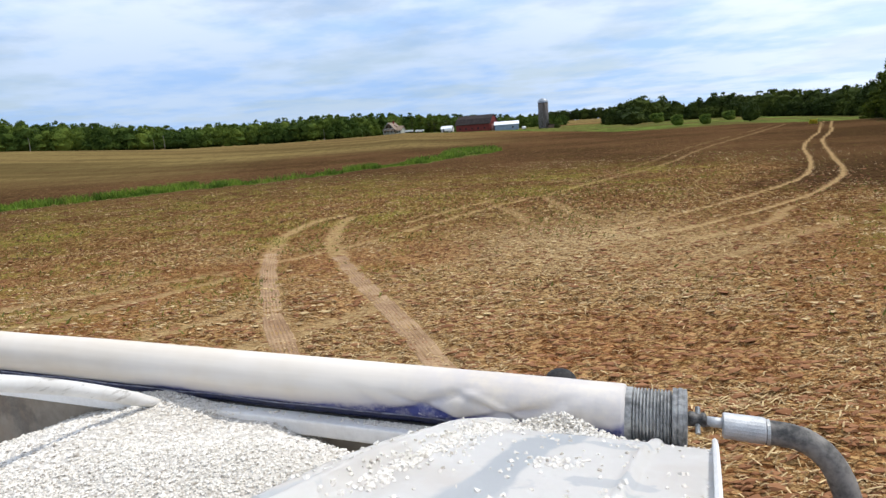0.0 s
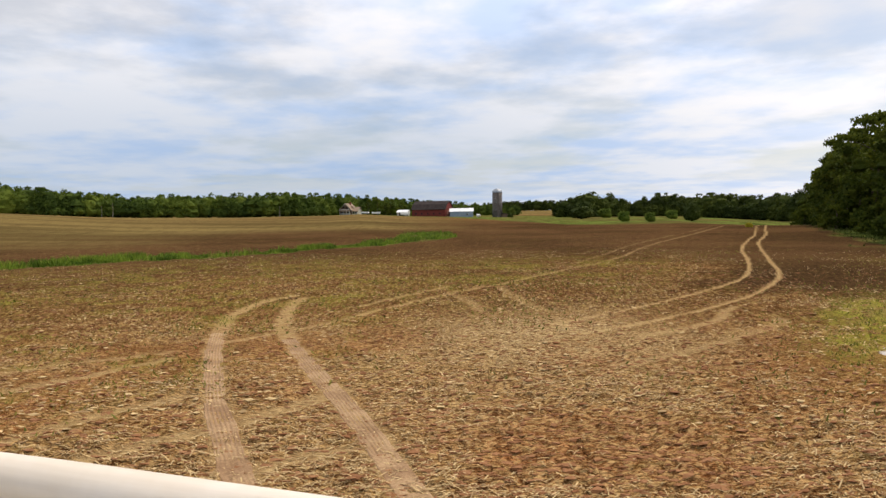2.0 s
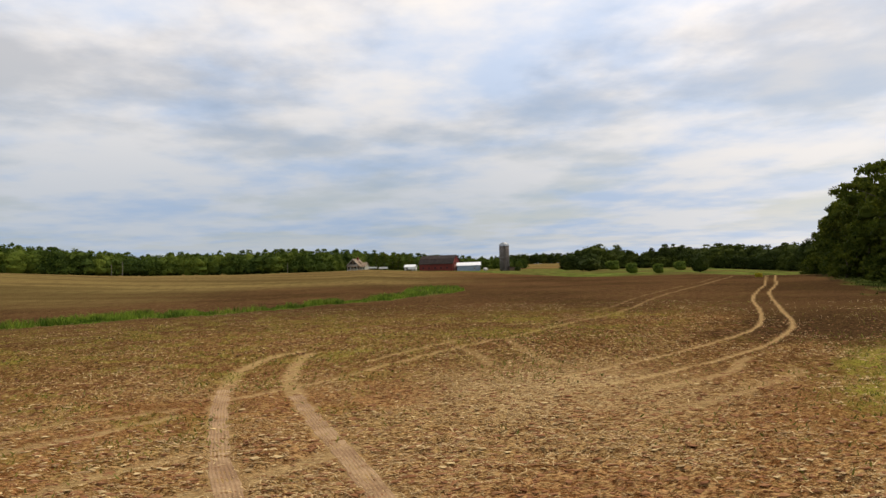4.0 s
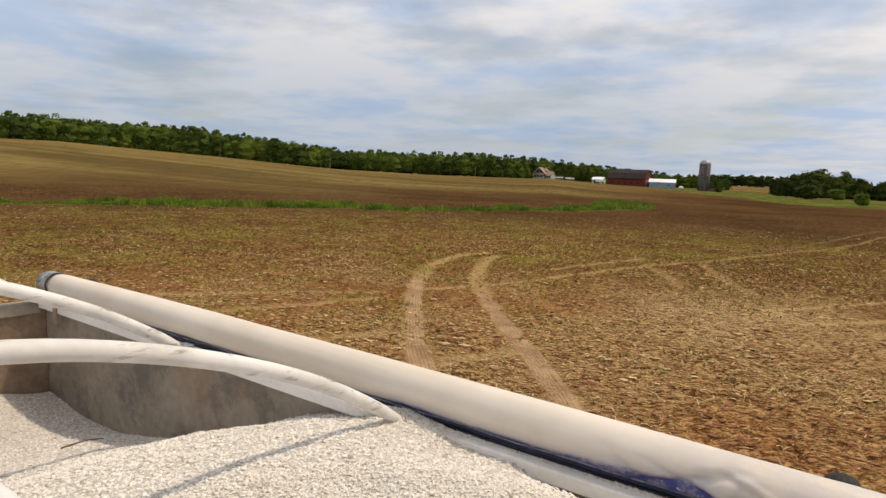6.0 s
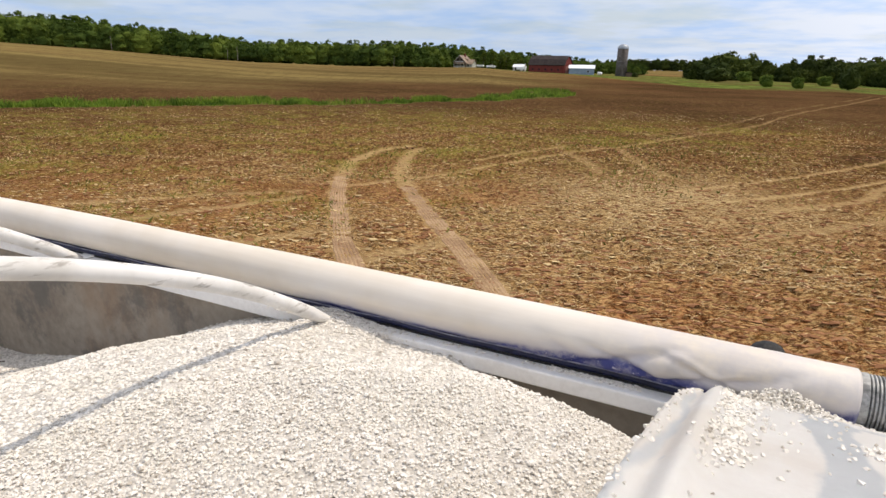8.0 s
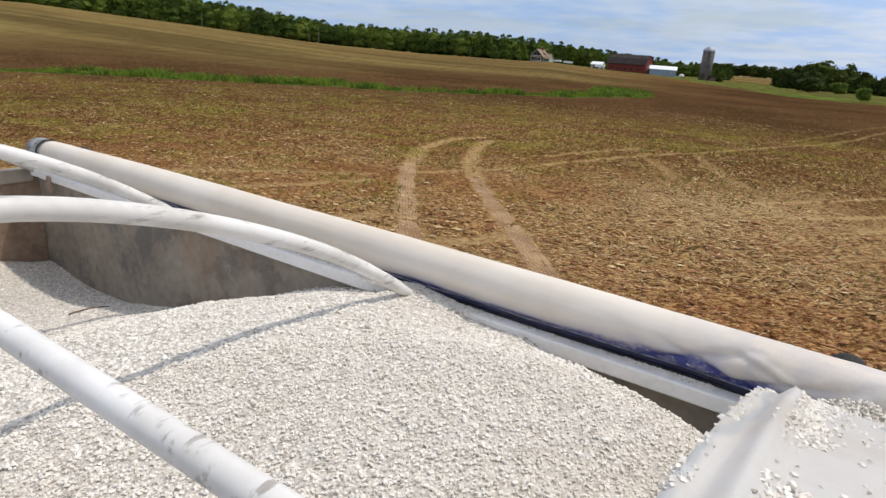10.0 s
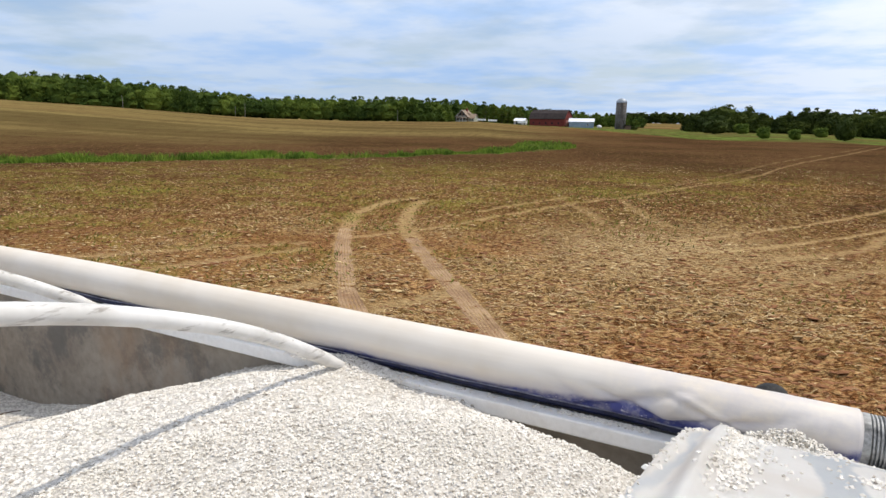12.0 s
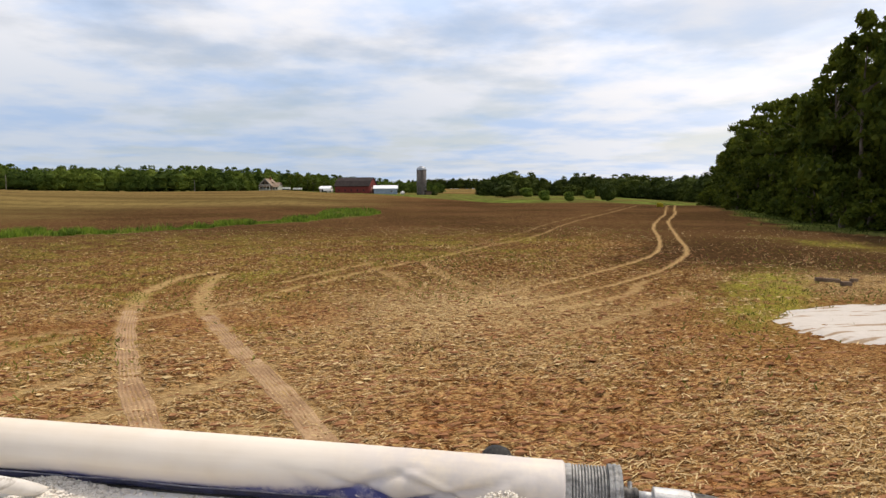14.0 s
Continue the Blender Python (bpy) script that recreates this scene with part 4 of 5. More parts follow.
for u_ in (1.238, -2.30):
    build_stop(u_)

# ---- the pellets ----
HEAP_U = [-2.6, -2.3, -2.1, -1.78, -1.25, -0.74, -0.43, -0.16, 0.1, 0.3, 0.5, 0.65, 0.8, 1.0, 1.3, 1.7]
HEAP_Z = [2.445, 2.41, 2.395, 2.40, 2.50, 2.715, 2.825, 2.905, 2.965, 2.985, 3.005, 3.003, 2.988, 2.942, 2.79, 2.60]


def heap_height(u, v):
    u, v = np.asarray(u, float), np.asarray(v, float)
    base = sum(np.interp(u + s, HEAP_U, HEAP_Z) for s in (-0.12, -0.06, 0, 0.06, 0.12)) / 5
    crown = 0.035 * np.exp(-(((v + 0.62) / 0.42) ** 2)) - 0.08 * smoothstep(-v, 1.3, 2.3)
    slump = -0.085 * smoothstep(u, 0.0, 0.40) * smoothstep(v, -0.45, -0.06)
    slump = slump - 0.20 * smoothstep(u, 0.45, 0.85) * smoothstep(v, -0.20, -0.07)
    z = base + crown + slump + (fbm(u, v, 0.35, 3, 14) - 0.5) * 0.03 + (fbm(u, v, 0.05, 2, 15) - 0.5) * 0.008
    z = z - 0.03 * smoothstep(v, -0.30, -0.04) * np.exp(-(((u + 0.15) / 0.25) ** 2))
    z = z - 0.045 * smoothstep(-u, 0.2, 0.7) * smoothstep(v, -0.35, -0.04)
    return z


def build_heap():
    us, vs = np.linspace(-2.505, 1.565, 330), np.linspace(-2.35, -0.031, 190)
    u, v = np.meshgrid(us, vs, indexing="ij")
    z = heap_height(u, v)
    k = len(vs)
    i, j = np.meshgrid(np.arange(len(us) - 1), np.arange(k - 1), indexing="ij")
    faces = np.stack([i * k + j, (i + 1) * k + j, (i + 1) * k + j + 1, i * k + j + 1], -1).reshape(-1, 4)
    return stuff("pellet_heap", mesh_np("pellet_heap", np.column_stack([u.ravel(), v.ravel(), z.ravel()]), faces, HEAP, True),
                 "heap of white limestone pellets filling the hopper box", "pellet heap", TR)


heap = build_heap()
rng = np.random.default_rng(7)
CHIP_V = np.array([(1, 0, 0.1), (-1, 0.1, 0), (0, 1, -0.1), (0.1, -1, 0), (0, 0.1, 1), (0, 0, -1)], float)
CHIP_F = np.array([(0, 2, 4), (2, 1, 4), (1, 3, 4), (3, 0, 4), (2, 0, 5), (1, 2, 5), (3, 1, 5), (0, 3, 5)])


def turns(n):
    """Random turns, as matrices."""
    q = rng.normal(size=(n, 4))
    q /= np.linalg.norm(q, axis=1)[:, None]
    a, b, c, d = q.T
    return np.stack([np.stack([1 - 2 * (c * c + d * d), 2 * (b * c - a * d), 2 * (b * d + a * c)], -1),
                     np.stack([2 * (b * c + a * d), 1 - 2 * (b * b + d * d), 2 * (c * d - a * b)], -1),
                     np.stack([2 * (b * d - a * c), 2 * (c * d + a * b), 1 - 2 * (b * b + c * c)], -1)], 1)


CUBE_V = np.array([(x, y, z) for x in (-0.62, 0.62) for y in (-0.62, 0.62) for z in (-0.62, 0.62)], float)
CUBE_F = np.array([(0, 1, 3, 2), (4, 6, 7, 5), (0, 4, 5, 1), (2, 3, 7, 6), (0, 2, 6, 4), (1, 5, 7, 3)])


def chips(places, size, spread=0.35, flat_z=0.75, blocky=False):
    """Many small angular stones: vertices and faces."""
    n, form, sides = len(places), CUBE_V if blocky else CHIP_V, CUBE_F if blocky else CHIP_F
    k = len(form)
    s = size * (1 + spread * rng.normal(size=(n, 1, 1)).clip(-1.8, 2.2)) * rng.uniform(0.65, 1.25, size=(n, 1, 3))
    v = form[None] * s + rng.normal(size=(n, k, 3)) * size * (0.17 if blocky else 0.14)
    v = np.einsum("nij,nkj->nki", turns(n), v)
    v[..., 2] *= flat_z
    return (v + places[:, None]).reshape(-1, 3), (sides[None] + np.arange(n)[:, None, None] * k).reshape(-1, sides.shape[1])


def loose_pellets():
    for n, near, blocky, size in ((62000, 0, False, 0.0052), (200000, 1, False, 0.0034)):
        u, v = rng.uniform(-2.48, 1.15, n), rng.uniform(-1.6, -0.035, n)
        d = np.hypot(u - 1.1, v + 1.4)
        ok = (d < 1.25) if near else (d >= 1.2) & (rng.uniform(size=n) < np.clip(1.3 - 0.22 * d, 0.45, 1))
        u, v = u[ok], v[ok]
        p = np.column_stack([u, v, heap_height(u, v) + rng.uniform(-0.0025, 0.0045 if near else 0.0030, len(u))])
        verts, faces = chips(p, size, flat_z=0.65 if near else 0.6, blocky=blocky)
        stuff("loose_pellets", mesh_np("loose_pellets", verts, faces, PELLET), "white limestone pellets lying loose on the heap", "pellets", TR)


loose_pellets()


def strewn(name, u, v, z, size, label):
    verts, faces = chips(np.column_stack([u, v, z + size * 0.5]), size, 0.25, blocky=True)
    stuff(name, mesh_np(name, verts, faces, PELLET), label, "pellets", TR)


def cap_pellets():
    n = 60000
    u, v = rng.uniform(1.075, 1.59, n), rng.uniform(-1.2, -0.05, n)
    patch = fbm(u, v, 0.14, 3, 71)
    keep_ = 0.22 * np.exp(-(((u - 1.190) / 0.026) ** 2)) * smoothstep(patch, 0.40, 0.58)
    keep_ += 0.035 * np.exp(-(((u - 1.105) / 0.012) ** 2)) * smoothstep(patch, 0.35, 0.6)
    keep_ += 1.0 * np.exp(-(((u - 1.275) / 0.085) ** 2)) * np.exp(-(((v + 0.095) / 0.04) ** 2))
    keep_ += 0.8 * np.exp(-(((u - 1.40) / 0.04) ** 2)) * np.exp(-(((v + 0.62) / 0.08) ** 2)) * smoothstep(patch, 0.3, 0.6)
    keep_ += 0.005
    keep_ *= np.where(np.abs(u - 1.139) < 0.024, 0.03, 1)
    ok = (rng.uniform(size=n) < keep_) & (u > 1.090)
    u, v = u[ok], v[ok]
    z = np.array([cap_height(a, b) for a, b in zip(u, v)])
    heapz = 0.050 * np.exp(-(((u - 1.27) / 0.085) ** 2)) * np.exp(-(((v + 0.085) / 0.035) ** 2)) * rng.uniform(0.1, 1, len(u))
    strewn("strewn_pellets", u + skew(u) * (v + 0.1), v, np.maximum(z, RAIL) + heapz - 0.0008, 0.0036, "white pellets strewn over the sheet cap")
    n = 2600
    u = np.concatenate([rng.normal(0.07, 0.09, n), rng.uniform(-0.9, 0.95, 160), rng.uniform(0.75, 0.98, 420), rng.uniform(-0.75, -0.1, 700)])
    v = np.concatenate([rng.uniform(-0.10, -0.03, n), rng.uniform(-0.058, -0.04, 160), rng.uniform(-0.058, -0.03, 420), rng.uniform(-0.058, -0.03, 700)])
    z = RAIL + 0.022 * np.exp(-(((u - 0.06) / 0.10) ** 2)) * rng.uniform(0, 1, len(u))
    strewn("rail_pellets", u, v, z, 0.0036, "white pellets spilled along the rail under the tarp")


cap_pellets()
rng = np.random.default_rng(77)
twig = thing("twig", TR, "thin dark twig lying on the pellets", "twig")
part("stem", sweep([(-1.515 - 0.012 * i, -0.40 + 0.042 * i + 0.005 * math.sin(i * 2.1), float(heap_height(-1.515 - 0.012 * i, -0.40 + 0.042 * i)) + 0.006) for i in range(6)], lambda s: 0.0042 - 0.002 * s, 7), OLDWOOD, twig)

# ---- litter on the field ----
def spots(n, r0, r1, half, power=1.0):
    """Random spots on the field, denser towards the box, within half degrees of straight ahead."""
    r = r0 * (r1 / r0) ** (rng.uniform(size=n) ** power)
    a = np.radians(rng.uniform(-half, half, n))
    return r * np.sin(a), r * np.cos(a)


def on_field(x, y, lift=0.0):
    track = masks(x, y)[0]
    return land(x, y) + clods(x, y, track) + lift, track


def build_straw():
    x, y = spots(150000, 5.5, 60, 58)
    thick = fbm(x, y, 2.6, 3, 12)
    z, track = on_field(x, y, 0.012)
    ok = rng.uniform(size=len(x)) < np.clip((thick - 0.42) * 3.4 + 0.5 * np.exp(-(((x - 5.0) / 4.6) ** 2 + ((y - 19.0) / 5.5) ** 2)), 0.06, 0.95) * (1 - 0.8 * track)
    x, y, z = x[ok], y[ok], z[ok]
    n = len(x)
    a = rng.normal(0.15, 0.75, n)
    long, wide = 0.018 + 0.10 * rng.uniform(0, 1, n) ** 3.0, rng.uniform(0.003, 0.007, n) * (1 + np.hypot(x, y) / 18)
    d = np.column_stack([np.cos(a), np.sin(a), rng.normal(0, 0.22, n)])
    s = np.column_stack([-np.sin(a), np.cos(a), np.zeros(n)]) * wide[:, None]
    p = np.column_stack([x, y, z])
    mid = p + np.column_stack([np.zeros(n), np.zeros(n), rng.uniform(0.0, 0.02, n)])
    v = np.stack([p - d * long[:, None] - s, p - d * long[:, None] + s, mid + s, mid - s, p + d * long[:, None] + s, p + d * long[:, None] - s], 1).reshape(-1, 3)
    f = (np.array([(0, 1, 2, 3), (3, 2, 4, 5)])[None] + np.arange(n)[:, None, None] * 6).reshape(-1, 4)
    stuff("straw_litter", mesh_np("straw_litter", v, f, STRAW), "broken yellow straw scattered over the tilled soil", "straw")


def build_clods():
    x, y = spots(27000, 5.5, 42, 58)
    z, track = on_field(x, y)
    ok = (rng.uniform(size=len(x)) < 1 - 0.85 * track) & (((x - 16.5) / 4.6) ** 2 + ((y - 14.5) / 3.4) ** 2 > 1)
    p = np.column_stack([x, y, z])[ok]
    verts, faces = chips(p, 0.036, 0.5, 0.5)
    mid = np.repeat(p, 6, axis=0)
    verts = mid + (verts - mid) * np.array([2.0, 0.85, 1.0])
    stuff("soil_clods", mesh_np("soil_clods", verts, faces, CLOD), "crumbled red-brown soil clods on the field", "soil clods")


def blades(x, y, z, tall, wide, lean):
    """Pointed leaf blades standing at the places given."""
    n = len(x)
    a, b = rng.uniform(0, 2 * math.pi, n), rng.uniform(0, 2 * math.pi, n)
    p = np.column_stack([x, y, z])
    s = np.column_stack([np.cos(a), np.sin(a), np.zeros(n)]) * wide[:, None]
    tip = np.column_stack([np.cos(b), np.sin(b), np.zeros(n)]) * (tall * lean)[:, None] + np.column_stack([np.zeros((n, 2)), tall])
    v = np.stack([p - s, p + s, p + tip * 0.6 + s * 0.7, p + tip, p + tip * 0.6 - s * 0.7], 1).reshape(-1, 3)
    f = (np.array([(0, 1, 2, 4), (4, 2, 3, 3)])[None] + np.arange(n)[:, None, None] * 5)
    quads, tris = f[:, 0], f[:, 1, :3]
    both = np.vstack([quads[:, [0, 1, 2]], quads[:, [0, 2, 3]], tris])
    return v, both


def build_grass():
    n = 60000
    az = rng.uniform(-58, 4.6, n)
    d = np.interp(az, STRIP_AZ, STRIP_NEAR) - 1.5 + rng.uniform(0, 1, n) * (np.interp(az, STRIP_AZ, STRIP_FAR) - np.interp(az, STRIP_AZ, STRIP_NEAR) + 3)
    x, y = d * np.sin(np.radians(az)), d * np.cos(np.radians(az))
    ok = (rng.uniform(0.2, 1, n) < in_strip(x, y))
    x, y = x[ok], y[ok]
    clump = fbm(x, y, 2.2, 3, 66)
    v, f = blades(x, y, land(x, y) - 0.02, rng.uniform(0.18, 0.46, len(x)) * (0.25 + 1.4 * smoothstep(clump, 0.35, 0.65)), rng.uniform(0.02, 0.06, len(x)), rng.uniform(0.1, 0.7, len(x)))
    stuff("grass_waterway", mesh_np("grass_waterway", v, f, GRASS), "strip of long green grass winding across the field", "grass")
    x, y = spots(80000, 9, 60, 58, 0.7)
    m = masks(x, y)
    patch = fbm(x, y, 4.5, 3, 91)
    ok = rng.uniform(size=len(x)) < np.clip((patch - 0.50) * 2.4, 0.02, 0.6) * (1 - m[0]) * smoothstep(np.hypot(x, y), 12, 26) + 0.9 * m[4]
    x, y = x[ok], y[ok]
    z, _ = on_field(x, y)
    v, f = blades(x, y, z, rng.uniform(0.04, 0.13, len(x)), rng.uniform(0.01, 0.028, len(x)), rng.uniform(0.3, 1.3, len(x)))
    stuff("field_weeds", mesh_np("field_weeds", v, f, WEED), "small yellow-green weeds sprouting in the tilled field", "weeds")
    # verge at the forest's foot, in the green darkened for tree shade
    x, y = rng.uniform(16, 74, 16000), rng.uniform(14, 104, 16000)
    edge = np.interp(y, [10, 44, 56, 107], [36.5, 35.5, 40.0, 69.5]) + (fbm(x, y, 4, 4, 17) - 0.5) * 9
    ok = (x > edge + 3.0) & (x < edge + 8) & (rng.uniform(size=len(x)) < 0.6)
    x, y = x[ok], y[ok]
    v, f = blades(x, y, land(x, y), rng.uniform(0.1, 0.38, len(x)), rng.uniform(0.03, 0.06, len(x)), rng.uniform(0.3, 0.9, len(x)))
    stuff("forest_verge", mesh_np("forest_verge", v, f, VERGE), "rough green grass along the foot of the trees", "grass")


def build_far_clods():
    x, y = spots(9000, 27, 85, 54, 0.85)
    z, track = on_field(x, y)
    ok = (rng.uniform(size=len(x)) < 1 - 0.9 * track) & (in_strip(x, y) < 0.2) & (np.degrees(np.arctan2(x, y)) < 22) & (((x - 16.5) / 4.6) ** 2 + ((y - 14.5) / 3.4) ** 2 > 1)
    verts, faces = chips(np.column_stack([x, y, z + 0.02])[ok], 0.042, 0.6, 0.6)
    stuff("soil_clods", mesh_np("soil_clods", verts, faces, CLOD_DARK), "dark lumps of soil standing out of the field", "soil clods")


def build_residue():
    """Trampled clumps of straw lying flat on the soil, out to the grass strip."""
    x, y = spots(20000, 12, 62, 54, 0.9)
    m = masks(x, y)
    z, track = on_field(x, y, 0.01)
    ok = (rng.uniform(size=len(x)) < np.clip((fbm(x, y, 3.5, 3, 73) - 0.30) * 2.2, 0.1, 1) * (1 - 0.9 * track) * (1 - 0.85 * m[6])) & (m[1] < 0.2) & (((x - 16.5) / 4.6) ** 2 + ((y - 14.5) / 3.4) ** 2 > 1)
    p = np.column_stack([x, y, z])[ok]
    verts, faces = chips(p, 0.040, 0.5, 0.28)
    mid = np.repeat(p, 6, axis=0)
    verts = mid + (verts - mid) * np.array([1.5, 0.9, 1.0])
    stuff("straw_clumps", mesh_np("straw_clumps", verts, faces, STRAW), "flat clumps of trampled yellow straw on the soil", "straw")


build_straw()
build_residue()
build_clods()
build_far_clods()
build_grass()


def build_spill():
    """A low irregular sheet of spilled lime."""
    us, vs = np.linspace(-1, 1, 90), np.linspace(-1, 1, 70)
    u, v = np.meshgrid(us, vs, indexing="ij")
    x, y = 16.5 + 4.0 * u + 0.35 * v, 14.5 + 2.8 * v - 0.15 * u
    edge = 1.0 - (np.abs(u) ** 2.2 + np.abs(v) ** 2.2) + (fbm(x, y * 2.4, 1.6, 4, 44) - 0.5) * 0.8
    z = land(x, y) - 0.05 + 0.13 * smoothstep(edge, -0.05, 0.4) + (fbm(x, y, 0.5, 3, 45) - 0.5) * 0.03
    k = len(vs)
    i, j = np.meshgrid(np.arange(len(us) - 1), np.arange(k - 1), indexing="ij")
    faces = np.stack([i * k + j, (i + 1) * k + j, (i + 1) * k + j + 1, i * k + j + 1], -1).reshape(-1, 4)
    ob = new("lime_spill", mesh_np("lime_spill", np.column_stack([x.ravel(), y.ravel(), z.ravel()]), faces, LIME, True))
    tagged(ob, "pale sheet of spilled lime on the bare soil", "lime spill", kind="stuff")


build_spill()


def build_plank(x, y, length, turn, label):
    z = float(land(x, y))
    p = thing("plank", pose(x, y, z + 0.03, 2, 3, turn), label, "plank", "planks by the lime spill")
    part("board", box((-length / 2, -0.09, 0), (length / 2, 0.09, 0.14), 0.012), OLDWOOD, p)


build_plank(19.5, 21.2, 0.85, -25, "dark weathered plank lying on bare soil")
build_plank(19.5, 20.3, 0.36, -10, "short piece of dark wood on bare soil")
build_plank(20.4, 20.9, 0.28, 15, "small wooden offcut on bare soil")


# ---- trees ----
def leaf_cloud(centres, radii, count, size, seed):
    """Leaves spread over the outsides of many clumps, as bent pairs of triangles."""
    r = np.random.default_rng(seed)
    pick = r.integers(0, len(centres), count)
    way_ = r.normal(size=(count, 3))
    way_ /= np.linalg.norm(way_, axis=1)[:, None]
    way_[:, 2] = np.where(way_[:, 2] < -0.5, -way_[:, 2] * 0.5, way_[:, 2])
    p = centres[pick] + way_ * radii[pick] * (r.uniform(0.25, 1, count) ** 0.45)[:, None]
    a = r.normal(size=(count, 3)) + way_ * 0.5
    a /= np.linalg.norm(a, axis=1)[:, None]
    b = np.cross(a, r.normal(size=(count, 3)))
    b /= np.linalg.norm(b, axis=1)[:, None]
    s = (size * r.uniform(0.55, 1.35, count))[:, None]
    v = np.stack([p - a * s, p + b * s * 0.55, p + a * s + np.array([0, 0, -0.2]) * s, p - b * s * 0.55], 1).reshape(-1, 3)
    f = (np.array([(0, 1, 2), (0, 2, 3)])[None] + np.arange(count)[:, None, None] * 4).reshape(-1, 3)
    return v, f


ball = bmesh.new()
bmesh.ops.create_icosphere(ball, subdivisions=2, radius=1)
BALL_V = np.array([q.co for q in ball.verts])
BALL_F = np.array([[q.index for q in f.verts] for f in ball.faces])
ball.free()
ball = bmesh.new()
bmesh.ops.create_icosphere(ball, subdivisions=3, radius=1)
FINE_V = np.array([q.co for q in ball.verts])
FINE_F = np.array([[q.index for q in f.verts] for f in ball.faces])
ball.free()


def foliage_mass(centres, radii, seed, fine=False):
    """The shaded insides of a crown: uneven masses, one for each clump."""
    r = np.random.default_rng(seed)
    form, sides = (FINE_V, FINE_F) if fine else (BALL_V, BALL_F)
    n, k = len(centres), len(form)
    v = form[None] * (1 + r.normal(0, 0.11 if fine else 0.17, (n, k, 1))) * radii[:, None] + centres[:, None]
    return v.reshape(-1, 3), (sides[None] + np.arange(n)[:, None, None] * k).reshape(-1, 3)


def clumps(tall, wide, base, count, seed, conical=0.0):
    r = np.random.default_rng(seed)
    h = r.uniform(0, 1, count) ** 0.85
    reach = wide * (np.sin(np.clip(h * 0.86 + 0.12, 0, 1) * math.pi) ** 0.6 * (1 - conical) + (1 - h) * conical)
    a, d = r.uniform(0, 2 * math.pi, count), np.sqrt(r.uniform(0.05, 1, count))
    c = np.column_stack([np.cos(a) * d * reach * 0.8, np.sin(a) * d * reach * 0.8, base + h * (tall - base) * 0.95])
    s = wide * r.uniform(0.20, 0.42, count) * (1.15 - 0.5 * h)
    return c, np.column_stack([s, s, s * 0.75])


def tree_parts(tall, wide, seed, leaves_, size, base=0.5, limbs=7, fine=False, leaf=None):
    c, rad = clumps(tall, wide, base, 46 if tall > 6 else 14 if fine else 26, seed)
    if fine:
        q = np.random.default_rng(seed)
        a = q.uniform(0, 6.28, 11)
        c = np.vstack([[(0, 0, tall * 0.46)], np.column_stack([np.cos(a) * wide * 0.52, np.sin(a) * wide * 0.52, tall * q.uniform(0.22, 0.76, 11)])])
        rad = np.vstack([[(wide * 0.88, wide * 0.88, tall * 0.50)], np.column_stack([wide * q.uniform(0.30, 0.46, 11)] * 2 + [tall * q.uniform(0.16, 0.26, 11)])])
    v, f = leaf_cloud(c, rad, leaves_, size, seed + 1)
    if fine:
        mv, mf = foliage_mass(c, rad * 0.82, seed + 2, fine)
    else:
        mv, mf = foliage_mass(c[::3], rad[::3] * 0.6, seed + 2)
    crown = mesh_np("crown", np.vstack([v, mv]), np.vstack([f, mf + len(v)]), leaf or LEAF)
    r = random.Random(seed)
    bm = sweep([(0.12 * math.sin(i * 1.3 + seed), 0.12 * math.cos(i * 1.1), tall * 0.85 * i / 8 - 0.2) for i in range(9)], lambda s: 0.24 * (1 - 0.9 * s) + 0.015, 9)
    for k in range(limbs):
        z, a = tall * r.uniform(0.2, 0.65), r.uniform(0, 6.28)
        ln = wide * r.uniform(0.4, 0.62)
        sweep([(math.cos(a) * ln * s, math.sin(a) * ln * s, z + ln * 0.7 * s - 0.2 * ln * s * s) for s in (0, 0.35, 0.7, 1.0)], lambda s: 0.085 * (1 - 0.85 * s), 6, bm)
    me = bpy.data.meshes.new("trunk")
    bm.to_mesh(me)
    bm.free()
    me.materials.append(BARK)
    return me, crown


def place_tree(meshes, x, y, scale, turn, label, group):
    t = thing("tree", Matrix.Translation((x, y, float(land(x, y)))) @ Matrix.Rotation(turn, 4, "Z") @ Matrix.Diagonal((*scale, 1)), label, "tree", group)
    for name, me in zip(("trunk", "crown"), meshes):
        new(name, me).parent = t


KINDS = [tree_parts(15, 4.6, 11, 3500, 0.29), tree_parts(15, 4.0, 22, 3200, 0.29), tree_parts(15, 5.2, 36, 3600, 0.30), tree_parts(15, 3.2, 44, 1800, 0.24, 3.5)]
BUSHES = [tree_parts(4.0, 2.4, 55, 1800, 0.22, 0.05, 3), tree_parts(4.0, 2.7, 66, 1800, 0.22, 0.05, 3)]
BACK = [tree_parts(15, 4.8, 71, 1300, 0.44), tree_parts(15, 4.4, 82, 1300, 0.44)]
MEADOW = [tree_parts(4.0, 2.4, 57, 3600, 0.17, 0.05, 3, True, LEAF_BUSH), tree_parts(4.0, 2.4, 68, 3600, 0.17, 0.05, 3, True, LEAF_BUSH), tree_parts(4.0, 2.4, 73, 3600, 0.17, 0.05, 3, True, LEAF_DARK)]
wood = random.Random(5)
EDGE = smooth_line([(47.5, 16), (46.5, 30), (48.5, 44), (53.0, 57), (65.5, 82), (80, 112), (92, 136)], 5.6)
